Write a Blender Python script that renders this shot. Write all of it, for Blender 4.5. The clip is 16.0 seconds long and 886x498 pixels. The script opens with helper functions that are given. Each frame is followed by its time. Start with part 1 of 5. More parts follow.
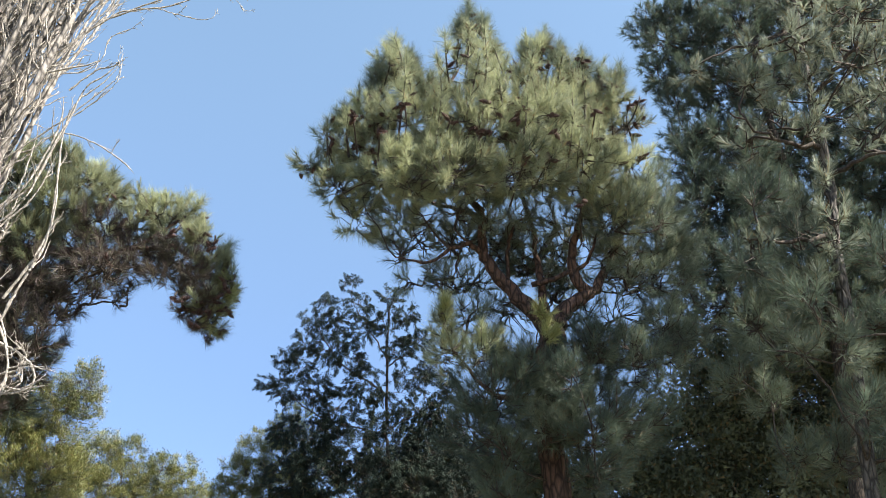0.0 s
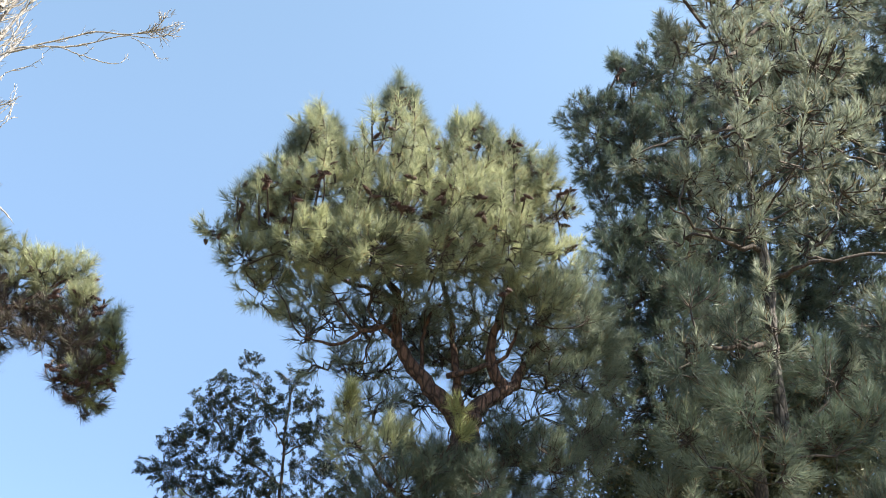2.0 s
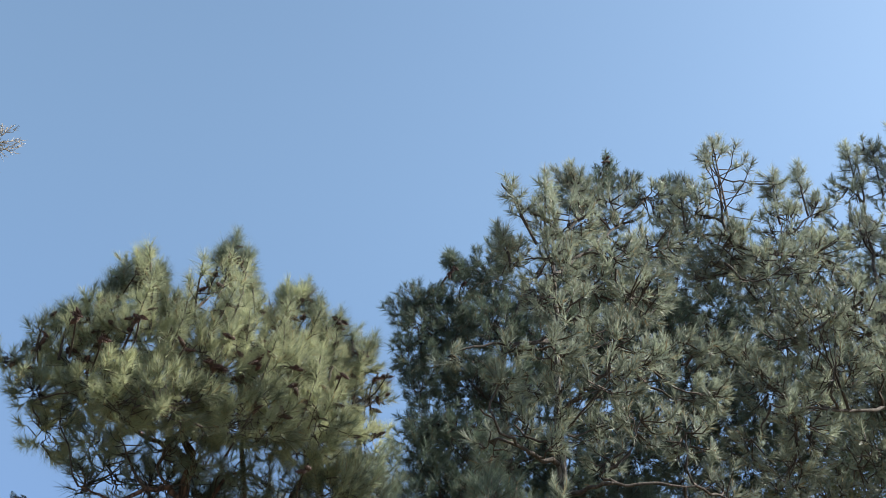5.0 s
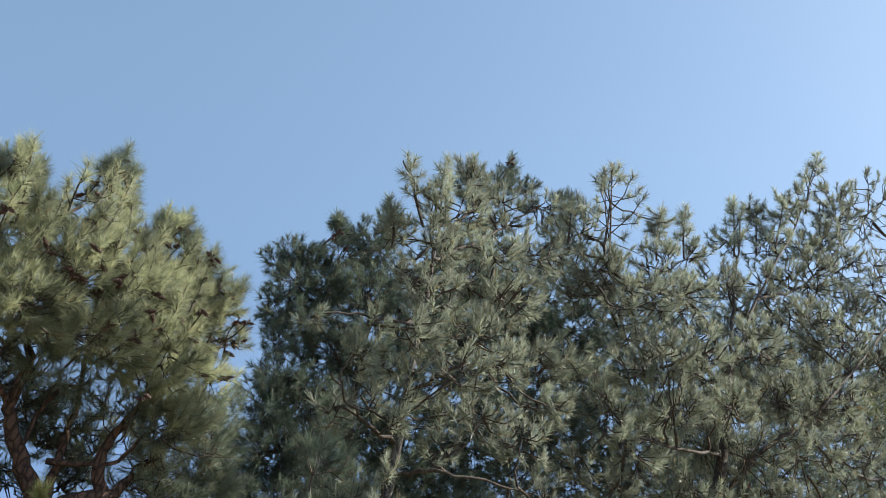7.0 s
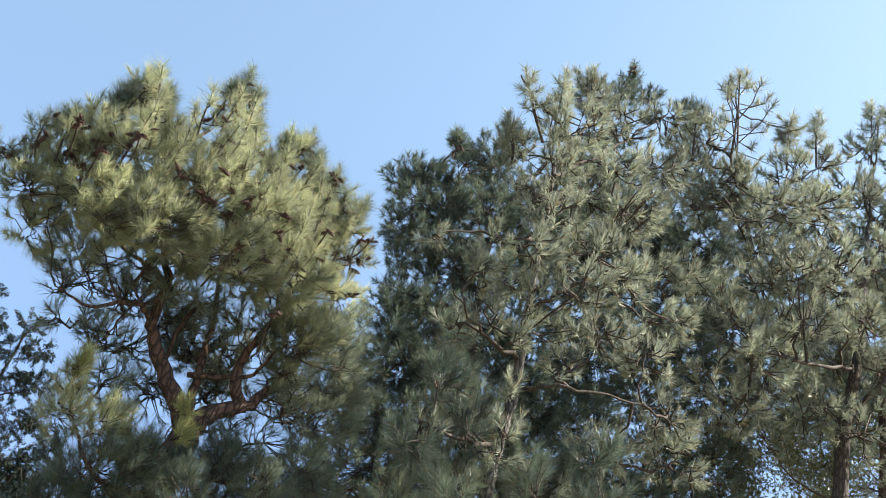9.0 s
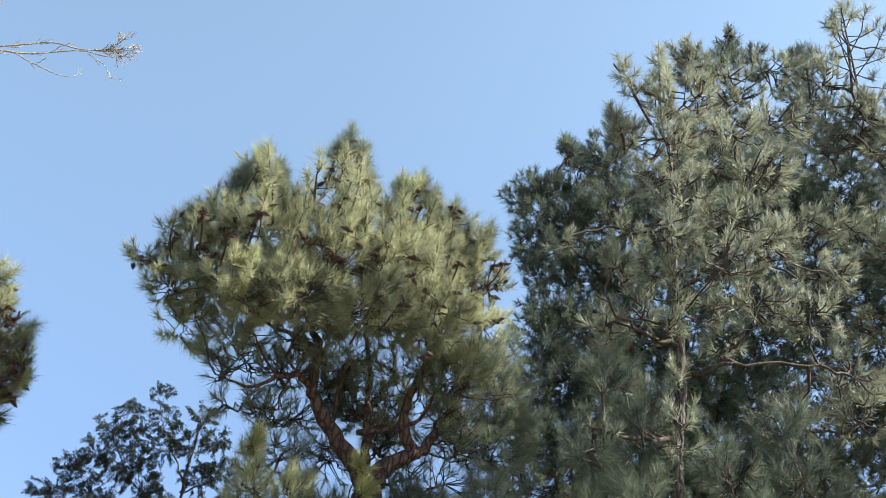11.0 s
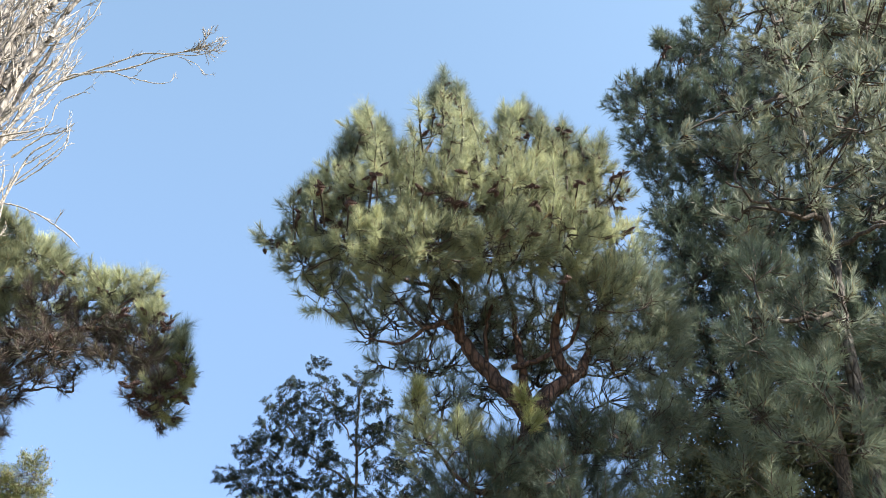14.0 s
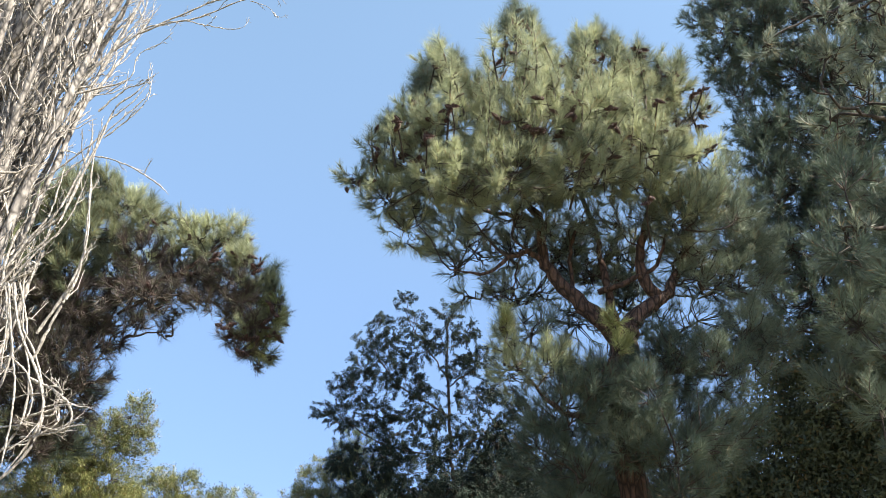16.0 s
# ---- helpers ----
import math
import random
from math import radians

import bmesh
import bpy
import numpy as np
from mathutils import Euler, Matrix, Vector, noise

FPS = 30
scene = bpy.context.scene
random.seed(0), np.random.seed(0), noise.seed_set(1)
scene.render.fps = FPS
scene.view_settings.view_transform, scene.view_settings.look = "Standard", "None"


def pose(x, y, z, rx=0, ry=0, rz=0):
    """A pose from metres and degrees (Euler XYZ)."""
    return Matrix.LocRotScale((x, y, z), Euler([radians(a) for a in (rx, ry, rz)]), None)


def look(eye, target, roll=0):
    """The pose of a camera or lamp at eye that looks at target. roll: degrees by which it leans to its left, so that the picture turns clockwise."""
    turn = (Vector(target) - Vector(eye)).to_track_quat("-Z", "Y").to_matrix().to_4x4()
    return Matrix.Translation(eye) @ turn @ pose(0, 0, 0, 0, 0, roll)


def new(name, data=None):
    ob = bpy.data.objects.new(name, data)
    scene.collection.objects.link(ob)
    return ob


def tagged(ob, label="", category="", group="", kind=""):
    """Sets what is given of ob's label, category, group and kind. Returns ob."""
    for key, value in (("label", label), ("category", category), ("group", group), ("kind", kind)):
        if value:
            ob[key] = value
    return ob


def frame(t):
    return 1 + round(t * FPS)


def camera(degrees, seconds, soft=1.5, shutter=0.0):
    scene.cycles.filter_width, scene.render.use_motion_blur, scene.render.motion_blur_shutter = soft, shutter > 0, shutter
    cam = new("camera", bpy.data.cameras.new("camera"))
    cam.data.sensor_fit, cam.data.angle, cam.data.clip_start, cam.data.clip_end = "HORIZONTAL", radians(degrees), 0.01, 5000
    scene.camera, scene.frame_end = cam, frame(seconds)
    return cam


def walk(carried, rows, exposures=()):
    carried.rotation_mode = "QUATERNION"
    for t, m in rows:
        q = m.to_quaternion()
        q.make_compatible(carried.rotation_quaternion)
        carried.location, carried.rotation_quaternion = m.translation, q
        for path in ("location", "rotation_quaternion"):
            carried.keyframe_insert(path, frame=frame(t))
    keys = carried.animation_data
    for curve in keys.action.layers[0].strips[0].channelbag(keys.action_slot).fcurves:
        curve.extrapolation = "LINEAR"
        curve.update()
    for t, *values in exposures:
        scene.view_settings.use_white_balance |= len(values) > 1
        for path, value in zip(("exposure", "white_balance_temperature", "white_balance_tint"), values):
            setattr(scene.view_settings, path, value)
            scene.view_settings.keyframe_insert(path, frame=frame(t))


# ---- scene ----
# ---- camera ----
def aim(x, y, z, yaw, pitch, roll):
    """A camera at x, y, z: yaw to the right of +y, pitch above the level, roll to its left, in degrees."""
    return pose(x, y, z, 90 + pitch, 0, -yaw) @ pose(0, 0, 0, 0, 0, roll)


cam = camera(48.25, 16.0, soft=0.6)
PATH = [
    (0, -0.036, -0.671, 1.312, 0.40, 22.88, 0.67),
    (0.5, -0.113, -0.213, 1.449, 1.76, 23.88, 1.12),
    (1, -0.021, 0.070, 1.629, 2.51, 24.61, 1.88),
    (1.5, -0.015, 0.079, 1.604, 3.86, 26.30, 2.41),
    (2, -0.013, 0.047, 1.617, 5.66, 27.92, 2.45),
    (2.5, -0.019, 0.024, 1.626, 8.02, 29.67, 2.25),
    (3, 0.026, 0.031, 1.637, 10.21, 31.72, 2.03),
    (3.5, 0.004, 0.020, 1.629, 12.23, 33.88, 2.06),
    (4, 0.012, 0.027, 1.631, 13.70, 35.65, 2.71),
    (4.5, 0.029, 0.024, 1.629, 14.89, 37.36, 4.14),
    (5, -0.002, 0.027, 1.610, 16.83, 38.99, 5.96),
    (5.2, -0.005, 0.026, 1.604, 17.71, 39.52, 6.63),
    (7.3, 0.022, -0.058, 1.578, 26.09, 37.93, 14.60),
    (7.5, 0.012, -0.050, 1.572, 25.81, 37.20, 15.65),
    (8, -0.012, -0.045, 1.589, 24.07, 35.08, 17.33),
    (8.5, -0.001, -0.058, 1.607, 21.31, 33.01, 17.42),
    (9, 0.009, -0.082, 1.622, 18.54, 31.82, 16.45),
    (9.2, 0.016, -0.031, 1.581, 17.69, 31.93, 15.61),
    (11.3, 0.099, -0.003, 1.612, 7.93, 31.54, 7.13),
    (11.5, 0.049, -0.026, 1.673, 7.37, 31.16, 6.23),
    (12, 0.042, -0.035, 1.676, 5.73, 31.10, 4.46),
    (12.5, 0.044, -0.026, 1.668, 4.46, 30.74, 2.96),
    (13, 0.037, -0.022, 1.642, 3.66, 29.75, 1.65),
    (13.5, 0.024, 0.009, 1.621, 2.94, 28.52, 0.61),
    (14, 0.005, 0.035, 1.606, 1.86, 27.54, 0.02),
    (14.5, 0.000, 0.000, 1.600, 0.37, 26.56, -0.07),
    (15, -0.013, 0.006, 1.582, -0.95, 25.71, -0.22),
    (15.5, -0.003, 0.012, 1.582, -2.25, 24.74, -0.67),
    (16, -0.027, 0.029, 1.526, -3.24, 23.93, -0.88),
]
walk(cam, [(row[0], aim(*row[1:])) for row in PATH], exposures=[
    (0, 1.61, 6430, 10), (0.5, 1.74, 6500, 10), (1, 1.85, 6560, 10), (2, 1.83, 6590, 10), (2.5, 1.69, 6560, 10), (3, 1.57, 6440, 10), (4, 1.36, 6270, 10),
    (5, 1.24, 6220, 10), (7.5, 1.30, 6450, 10), (8, 1.40, 6490, 10), (8.5, 1.65, 6650, 10), (9, 1.80, 6690, 10), (11.5, 1.65, 6550, 10),
    (12.5, 1.65, 6530, 10), (13.5, 1.71, 6530, 10), (14.5, 1.80, 6510, 10), (16, 1.72, 6490, 10),
])

# ---- sky and sun ----
SUN_YAW, SUN_HEIGHT = 111.0, 45.0
world = bpy.data.worlds.new("world")
scene.world = world
world.use_nodes = True
wn = world.node_tree.nodes
sky = wn.new("ShaderNodeTexSky")
sky.sky_type, sky.sun_disc = "NISHITA", False
sky.sun_elevation, sky.sun_rotation = radians(SUN_HEIGHT), radians(SUN_YAW)
sky.air_density, sky.dust_density, sky.ozone_density, sky.altitude = 1.0, 0.65, 1.0, 200
wn["Background"].inputs["Strength"].default_value = 0.108
wl = world.node_tree.links
# a hazy winter sky: a little greyer than the clear model, and no brighter towards the horizon
ray, height, fade, tint = wn.new("ShaderNodeTexCoord"), wn.new("ShaderNodeSeparateXYZ"), wn.new("ShaderNodeMapRange"), wn.new("ShaderNodeMixRGB")
fade.interpolation_type = "SMOOTHSTEP"
fade.inputs[1].default_value, fade.inputs[2].default_value = 0.0, 0.75
wl.new(ray.outputs["Generated"], height.inputs[0])
wl.new(height.outputs["Z"], fade.inputs[0])
wl.new(fade.outputs[0], tint.inputs[0])
tint.inputs[1].default_value, tint.inputs[2].default_value = (0.335, 0.385, 0.55, 1), (1.135, 1.115, 0.96, 1)
mul = wn.new("ShaderNodeMixRGB")
mul.blend_type, mul.inputs[0].default_value = "MULTIPLY", 1.0
wl.new(sky.outputs[0], mul.inputs[1])
wl.new(tint.outputs[0], mul.inputs[2])
wl.new(mul.outputs[0], wn["Background"].inputs["Color"])
sun = new("sun", bpy.data.lights.new("sun", "SUN"))
sun.data.energy, sun.data.angle, sun.data.color = 5.0, radians(0.53), (1.0, 0.93, 0.81)
sy, sh = radians(SUN_YAW), radians(SUN_HEIGHT)
sun.matrix_world = look((30 * math.sin(sy) * math.cos(sh), 30 * math.cos(sy) * math.cos(sh), 30 * math.sin(sh)), (0, 0, 0))


# ---- materials ----
def material(name):
    m = bpy.data.materials.new(name)
    m.use_nodes = True
    return m, m.node_tree.nodes, m.node_tree.links


def foliage(name, dark, light, dry, dry_share=0.06, rough=0.45, glow=0.3, gloss=0.5):
    """Leaves: colour varies leaf by leaf and bough by bough, a few are dry; some light passes through."""
    m, n, l = material(name)
    geo, info = n.new("ShaderNodeNewGeometry"), n.new("ShaderNodeObjectInfo")
    ramp = n.new("ShaderNodeValToRGB")
    ramp.color_ramp.elements[0].color, ramp.color_ramp.elements[1].color = (*dark, 1), (*light, 1)
    ramp.color_ramp.elements[0].position, ramp.color_ramp.elements[1].position = 0.1, 0.95
    coord, patch = n.new("ShaderNodeTexCoord"), n.new("ShaderNodeTexNoise")
    patch.inputs["Scale"].default_value, patch.inputs["Detail"].default_value = 2.2, 2
    l.new(coord.outputs["Object"], patch.inputs["Vector"])
    add = n.new("ShaderNodeMath")
    add.operation, add.inputs[1].default_value = "MULTIPLY_ADD", 0.45
    l.new(geo.outputs["Random Per Island"], add.inputs[0])
    bough = n.new("ShaderNodeMath")
    bough.operation, bough.inputs[1].default_value = "MULTIPLY_ADD", 0.35
    l.new(info.outputs["Random"], bough.inputs[0])
    wide = n.new("ShaderNodeMapRange")
    wide.inputs[1].default_value, wide.inputs[2].default_value = 0.3, 0.7
    wide.inputs[3].default_value, wide.inputs[4].default_value = -0.2, 0.42
    l.new(patch.outputs[0], wide.inputs[0])
    l.new(wide.outputs[0], bough.inputs[2])
    l.new(bough.outputs[0], add.inputs[2])
    l.new(add.outputs[0], ramp.inputs[0])
    old, mix = n.new("ShaderNodeMath"), n.new("ShaderNodeMixRGB")
    old.operation, old.inputs[1].default_value = "LESS_THAN", dry_share
    l.new(geo.outputs["Random Per Island"], old.inputs[0])
    mix.inputs[2].default_value = (*dry, 1)
    l.new(old.outputs[0], mix.inputs[0])
    l.new(ramp.outputs[0], mix.inputs[1])
    b = n["Principled BSDF"]
    b.inputs["Roughness"].default_value = rough
    b.inputs["Specular IOR Level"].default_value = gloss
    l.new(mix.outputs[0], b.inputs["Base Color"])
    thin, both = n.new("ShaderNodeBsdfTranslucent"), n.new("ShaderNodeMixShader")
    l.new(mix.outputs[0], thin.inputs[0])
    both.inputs[0].default_value = glow
    l.new(b.outputs[0], both.inputs[1])
    l.new(thin.outputs[0], both.inputs[2])
    l.new(both.outputs[0], n["Material Output"].inputs[0])
    return m


def bark(name, deep, high, scale=9.0, stretch=0.25, bump=0.8, rough=0.9):
    """Bark: long plates and grooves along the stem, with paler worn faces."""
    m, n, l = material(name)
    coord, move = n.new("ShaderNodeTexCoord"), n.new("ShaderNodeMapping")
    move.inputs["Scale"].default_value = (1, 1, stretch)
    l.new(coord.outputs["Object"], move.inputs[0])
    cell, fine = n.new("ShaderNodeTexVoronoi"), n.new("ShaderNodeTexNoise")
    cell.feature = "DISTANCE_TO_EDGE"
    cell.inputs["Scale"].default_value = scale
    fine.inputs["Scale"].default_value, fine.inputs["Detail"].default_value = scale * 3, 6
    l.new(move.outputs[0], cell.inputs["Vector"])
    l.new(move.outputs[0], fine.inputs["Vector"])
    mul = n.new("ShaderNodeMath")
    mul.operation = "MULTIPLY"
    reach = n.new("ShaderNodeMapRange")
    reach.inputs[2].default_value = 0.25
    l.new(cell.outputs["Distance"], reach.inputs[0])
    l.new(reach.outputs[0], mul.inputs[0])
    l.new(fine.outputs[0], mul.inputs[1])
    ramp = n.new("ShaderNodeValToRGB")
    ramp.color_ramp.elements[0].color, ramp.color_ramp.elements[1].color = (*deep, 1), (*high, 1)
    ramp.color_ramp.elements[1].position = 0.6
    l.new(mul.outputs[0], ramp.inputs[0])
    b = n["Principled BSDF"]
    b.inputs["Roughness"].default_value = rough
    l.new(ramp.outputs[0], b.inputs["Base Color"])
    relief = n.new("ShaderNodeBump")
    relief.inputs["Strength"].default_value, relief.inputs["Distance"].default_value = bump, 0.02
    l.new(mul.outputs[0], relief.inputs["Height"])
    l.new(relief.outputs[0], b.inputs["Normal"])
    return m


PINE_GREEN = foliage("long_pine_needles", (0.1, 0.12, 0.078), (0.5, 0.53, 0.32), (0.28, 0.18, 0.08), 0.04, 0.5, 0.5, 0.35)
# deep green with shade put into the colour, for boughs out of the sun
PINE_SHADED = foliage("shaded_green_needles", (0.05, 0.072, 0.06), (0.155, 0.2, 0.145), (0.16, 0.11, 0.06), 0.05, 0.55, 0.38, 0.3)
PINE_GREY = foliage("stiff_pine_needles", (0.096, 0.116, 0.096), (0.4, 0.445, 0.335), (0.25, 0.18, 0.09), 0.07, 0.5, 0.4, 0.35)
# duller green with dim light put into the colour
PINE_HALF_LIT = foliage("half_lit_needles", (0.076, 0.098, 0.078), (0.26, 0.31, 0.22), (0.2, 0.14, 0.08), 0.05, 0.55, 0.42, 0.3)
# pale yellow-green with sunlight put into the colour
PINE_SUN_PATCH = foliage("sun_patch_needles", (0.17, 0.19, 0.08), (0.42, 0.44, 0.19), (0.30, 0.2, 0.1), 0.04, 0.5, 0.45, 0.4)
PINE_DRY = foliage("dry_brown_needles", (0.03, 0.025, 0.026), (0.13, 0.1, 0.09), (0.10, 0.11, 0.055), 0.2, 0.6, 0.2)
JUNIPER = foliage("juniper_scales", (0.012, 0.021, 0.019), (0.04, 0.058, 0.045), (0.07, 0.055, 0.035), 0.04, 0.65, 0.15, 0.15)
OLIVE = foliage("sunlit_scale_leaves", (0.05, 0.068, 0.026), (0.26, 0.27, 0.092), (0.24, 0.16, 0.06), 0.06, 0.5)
BROAD = foliage("evergreen_leaves", (0.055, 0.072, 0.042), (0.2, 0.22, 0.125), (0.20, 0.15, 0.07), 0.08, 0.5, 0.25, 0.4)
BARK_RED = bark("red_brown_pine_bark", (0.024, 0.015, 0.012), (0.14, 0.08, 0.06), 17, 0.3, 1.0)
BARK_GREY = bark("grey_brown_pine_bark", (0.025, 0.022, 0.02), (0.15, 0.132, 0.118), 24, 0.3, 1.0)
BARK_DARK = bark("dark_twig_bark", (0.02, 0.016, 0.013), (0.09, 0.067, 0.052), 30, 0.3, 0.4)
BARK_PALE = bark("pale_poplar_bark", (0.09, 0.08, 0.073), (0.41, 0.375, 0.34), 14, 0.5, 0.35, 0.75)
BARK_TWIG = bark("smooth_pale_poplar_twigs", (0.18, 0.163, 0.143), (0.49, 0.447, 0.398), 30, 0.5, 0.2, 0.7)
CONE = bark("brown_cone_scales", (0.026, 0.014, 0.012), (0.15, 0.072, 0.054), 45, 1.0, 0.7, 0.7)


# ---- building ----
def mesh_of(name, verts, faces, mat, smooth=False):
    """A mesh from an array of places and an array of faces that all have as many corners."""
    me = bpy.data.meshes.new(name)
    k, f = faces.shape[1], len(faces)
    me.vertices.add(len(verts))
    me.vertices.foreach_set("co", np.ascontiguousarray(verts, np.float32).ravel())
    me.loops.add(f * k)
    me.loops.foreach_set("vertex_index", np.ascontiguousarray(faces, np.int32).ravel())
    me.polygons.add(f)
    me.polygons.foreach_set("loop_start", np.arange(0, f * k, k, dtype=np.int32))
    me.polygons.foreach_set("use_smooth", np.full(f, smooth))
    me.update(calc_edges=True)
    me.validate()
    me.materials.append(mat)
    return me


def part(name, me, parent, label="", kind=""):
    ob = new(name, me)
    ob.parent = parent
    if parent.data is None:
        ob.location = -parent.location
    return tagged(ob, label, kind=kind)


def unit(v):
    return v / np.maximum(np.linalg.norm(v, axis=-1, keepdims=True), 1e-9)


def bend(points, steps, wobble=0.0, rng=None):
    """A smooth line through a few places, made uneven by wobble metres."""
    p = np.array(points, float)
    n = len(p)
    ext = np.vstack([2 * p[0] - p[1], p, 2 * p[-1] - p[-2]])
    out = []
    for u in np.linspace(0, n - 1 - 1e-6, steps):
        i, w = int(u), u - int(u)
        a, b, c, d = ext[i : i + 4]
        out.append(0.5 * (2 * b + (c - a) * w + (2 * a - 5 * b + 4 * c - d) * w * w + (3 * b - a - 3 * c + d) * w**3))
    out = np.array(out)
    if wobble:
        jog = rng.normal(0, wobble, out.shape)
        jog[0] = jog[-1] = 0
        out += jog
    return out


def tubes(lines, radii, sides):
    """Round stems, all with as many points: lines (n, points, 3), radii (n, points)."""
    lines, radii = np.asarray(lines, float), np.asarray(radii, float)
    n, m = radii.shape
    way = unit(np.gradient(lines, axis=1))
    side = np.where(np.abs(way[..., 2:3]) < 0.9, (0.0, 0.0, 1.0), (1.0, 0.0, 0.0))
    u = unit(np.cross(way, side))
    v = np.cross(way, u)
    ang = np.arange(sides) * 2 * np.pi / sides
    ring = u[:, :, None] * np.cos(ang)[:, None] + v[:, :, None] * np.sin(ang)[:, None]
    verts = (lines[:, :, None] + ring * radii[:, :, None, None]).reshape(-1, 3)
    a = (np.arange(n)[:, None, None] * m + np.arange(m - 1)[:, None]) * sides
    s = np.arange(sides)
    t = (s + 1) % sides
    faces = np.stack([a + s, a + t, a + sides + t, a + sides + s], -1).reshape(-1, 4)
    return verts, faces


def stem(name, points, r0, r1, mat, parent, steps=14, sides=10, wobble=0.02, rng=None, label=""):
    """A trunk or limb that tapers along a line of places."""
    line = bend(points, steps, wobble, rng)
    rad = np.linspace(r0, r1, steps) * (1 + 0.06 * rng.normal(size=steps))
    verts, faces = tubes([line], [rad], sides)
    # swellings and ridges of the bark
    verts = verts + rng.normal(0, 0.03, verts.shape) * np.repeat(rad, sides)[:, None]
    me = mesh_of(name, verts, faces, mat, True)
    return part(name, me, parent, label), line


def blades(base, way, length, width, rng):
    """Needles: slender three-cornered blades from base along way."""
    side = unit(np.cross(way, unit(rng.normal(size=way.shape)))) * (width / 2)[:, None]
    verts = np.stack([base - side, base + side, base + way * length[:, None]], 1).reshape(-1, 3)
    return verts, np.arange(len(verts)).reshape(-1, 3)


def leaves(base, way, length, width, rng):
    """Flat leaves: four-cornered, pointed at both ends."""
    side = unit(np.cross(way, unit(rng.normal(size=way.shape)))) * (width / 2)[:, None]
    mid = base + way * (0.45 * length)[:, None]
    verts = np.stack([base, mid - side, base + way * length[:, None], mid + side], 1).reshape(-1, 3)
    return verts, np.arange(len(verts)).reshape(-1, 4)


def shoot_curve(tip, axis, start, length, u):
    """Places and ways along shoots that set out along start, bend to axis and end at tip; u runs from 0 to 1 at the tip."""
    v = (1 - u)[..., None]
    return tip - axis * length * v + (axis - start) * (length / 2) * v * v, unit(axis - (axis - start) * v)


def tuft_needles(tip, axis, start, count, length, width, spread, droop, shoot, rng):
    """Brushes of paired needles along bent shoots: wide apart below, closing round the bud."""
    n, pairs = len(tip), max(1, count // 2)
    rep = lambda m: np.repeat(m, pairs, 0)
    u = rng.random(n * pairs) ** 0.75
    base, a = shoot_curve(rep(tip), rep(axis), rep(start), shoot, u)
    off = unit(np.cross(a, unit(rng.normal(size=a.shape))))
    lean = np.radians(spread * (1.12 - 0.62 * u**2) * rng.uniform(0.55, 1.15, n * pairs) + rng.normal(0, 5, n * pairs))
    way = a * np.cos(lean)[:, None] + off * np.sin(lean)[:, None]
    way[:, 2] -= droop * rng.random(n * pairs)
    size = length * rng.uniform(0.75, 1.1, n * pairs) * rep(rng.uniform(0.8, 1.15, n))
    base, way, size = np.repeat(base, 2, 0), np.repeat(way, 2, 0), np.repeat(size, 2)
    way = unit(way + rng.normal(0, 0.1, way.shape))
    return blades(base, way, size * rng.uniform(0.92, 1.05, len(size)), np.full(len(size), width), rng)


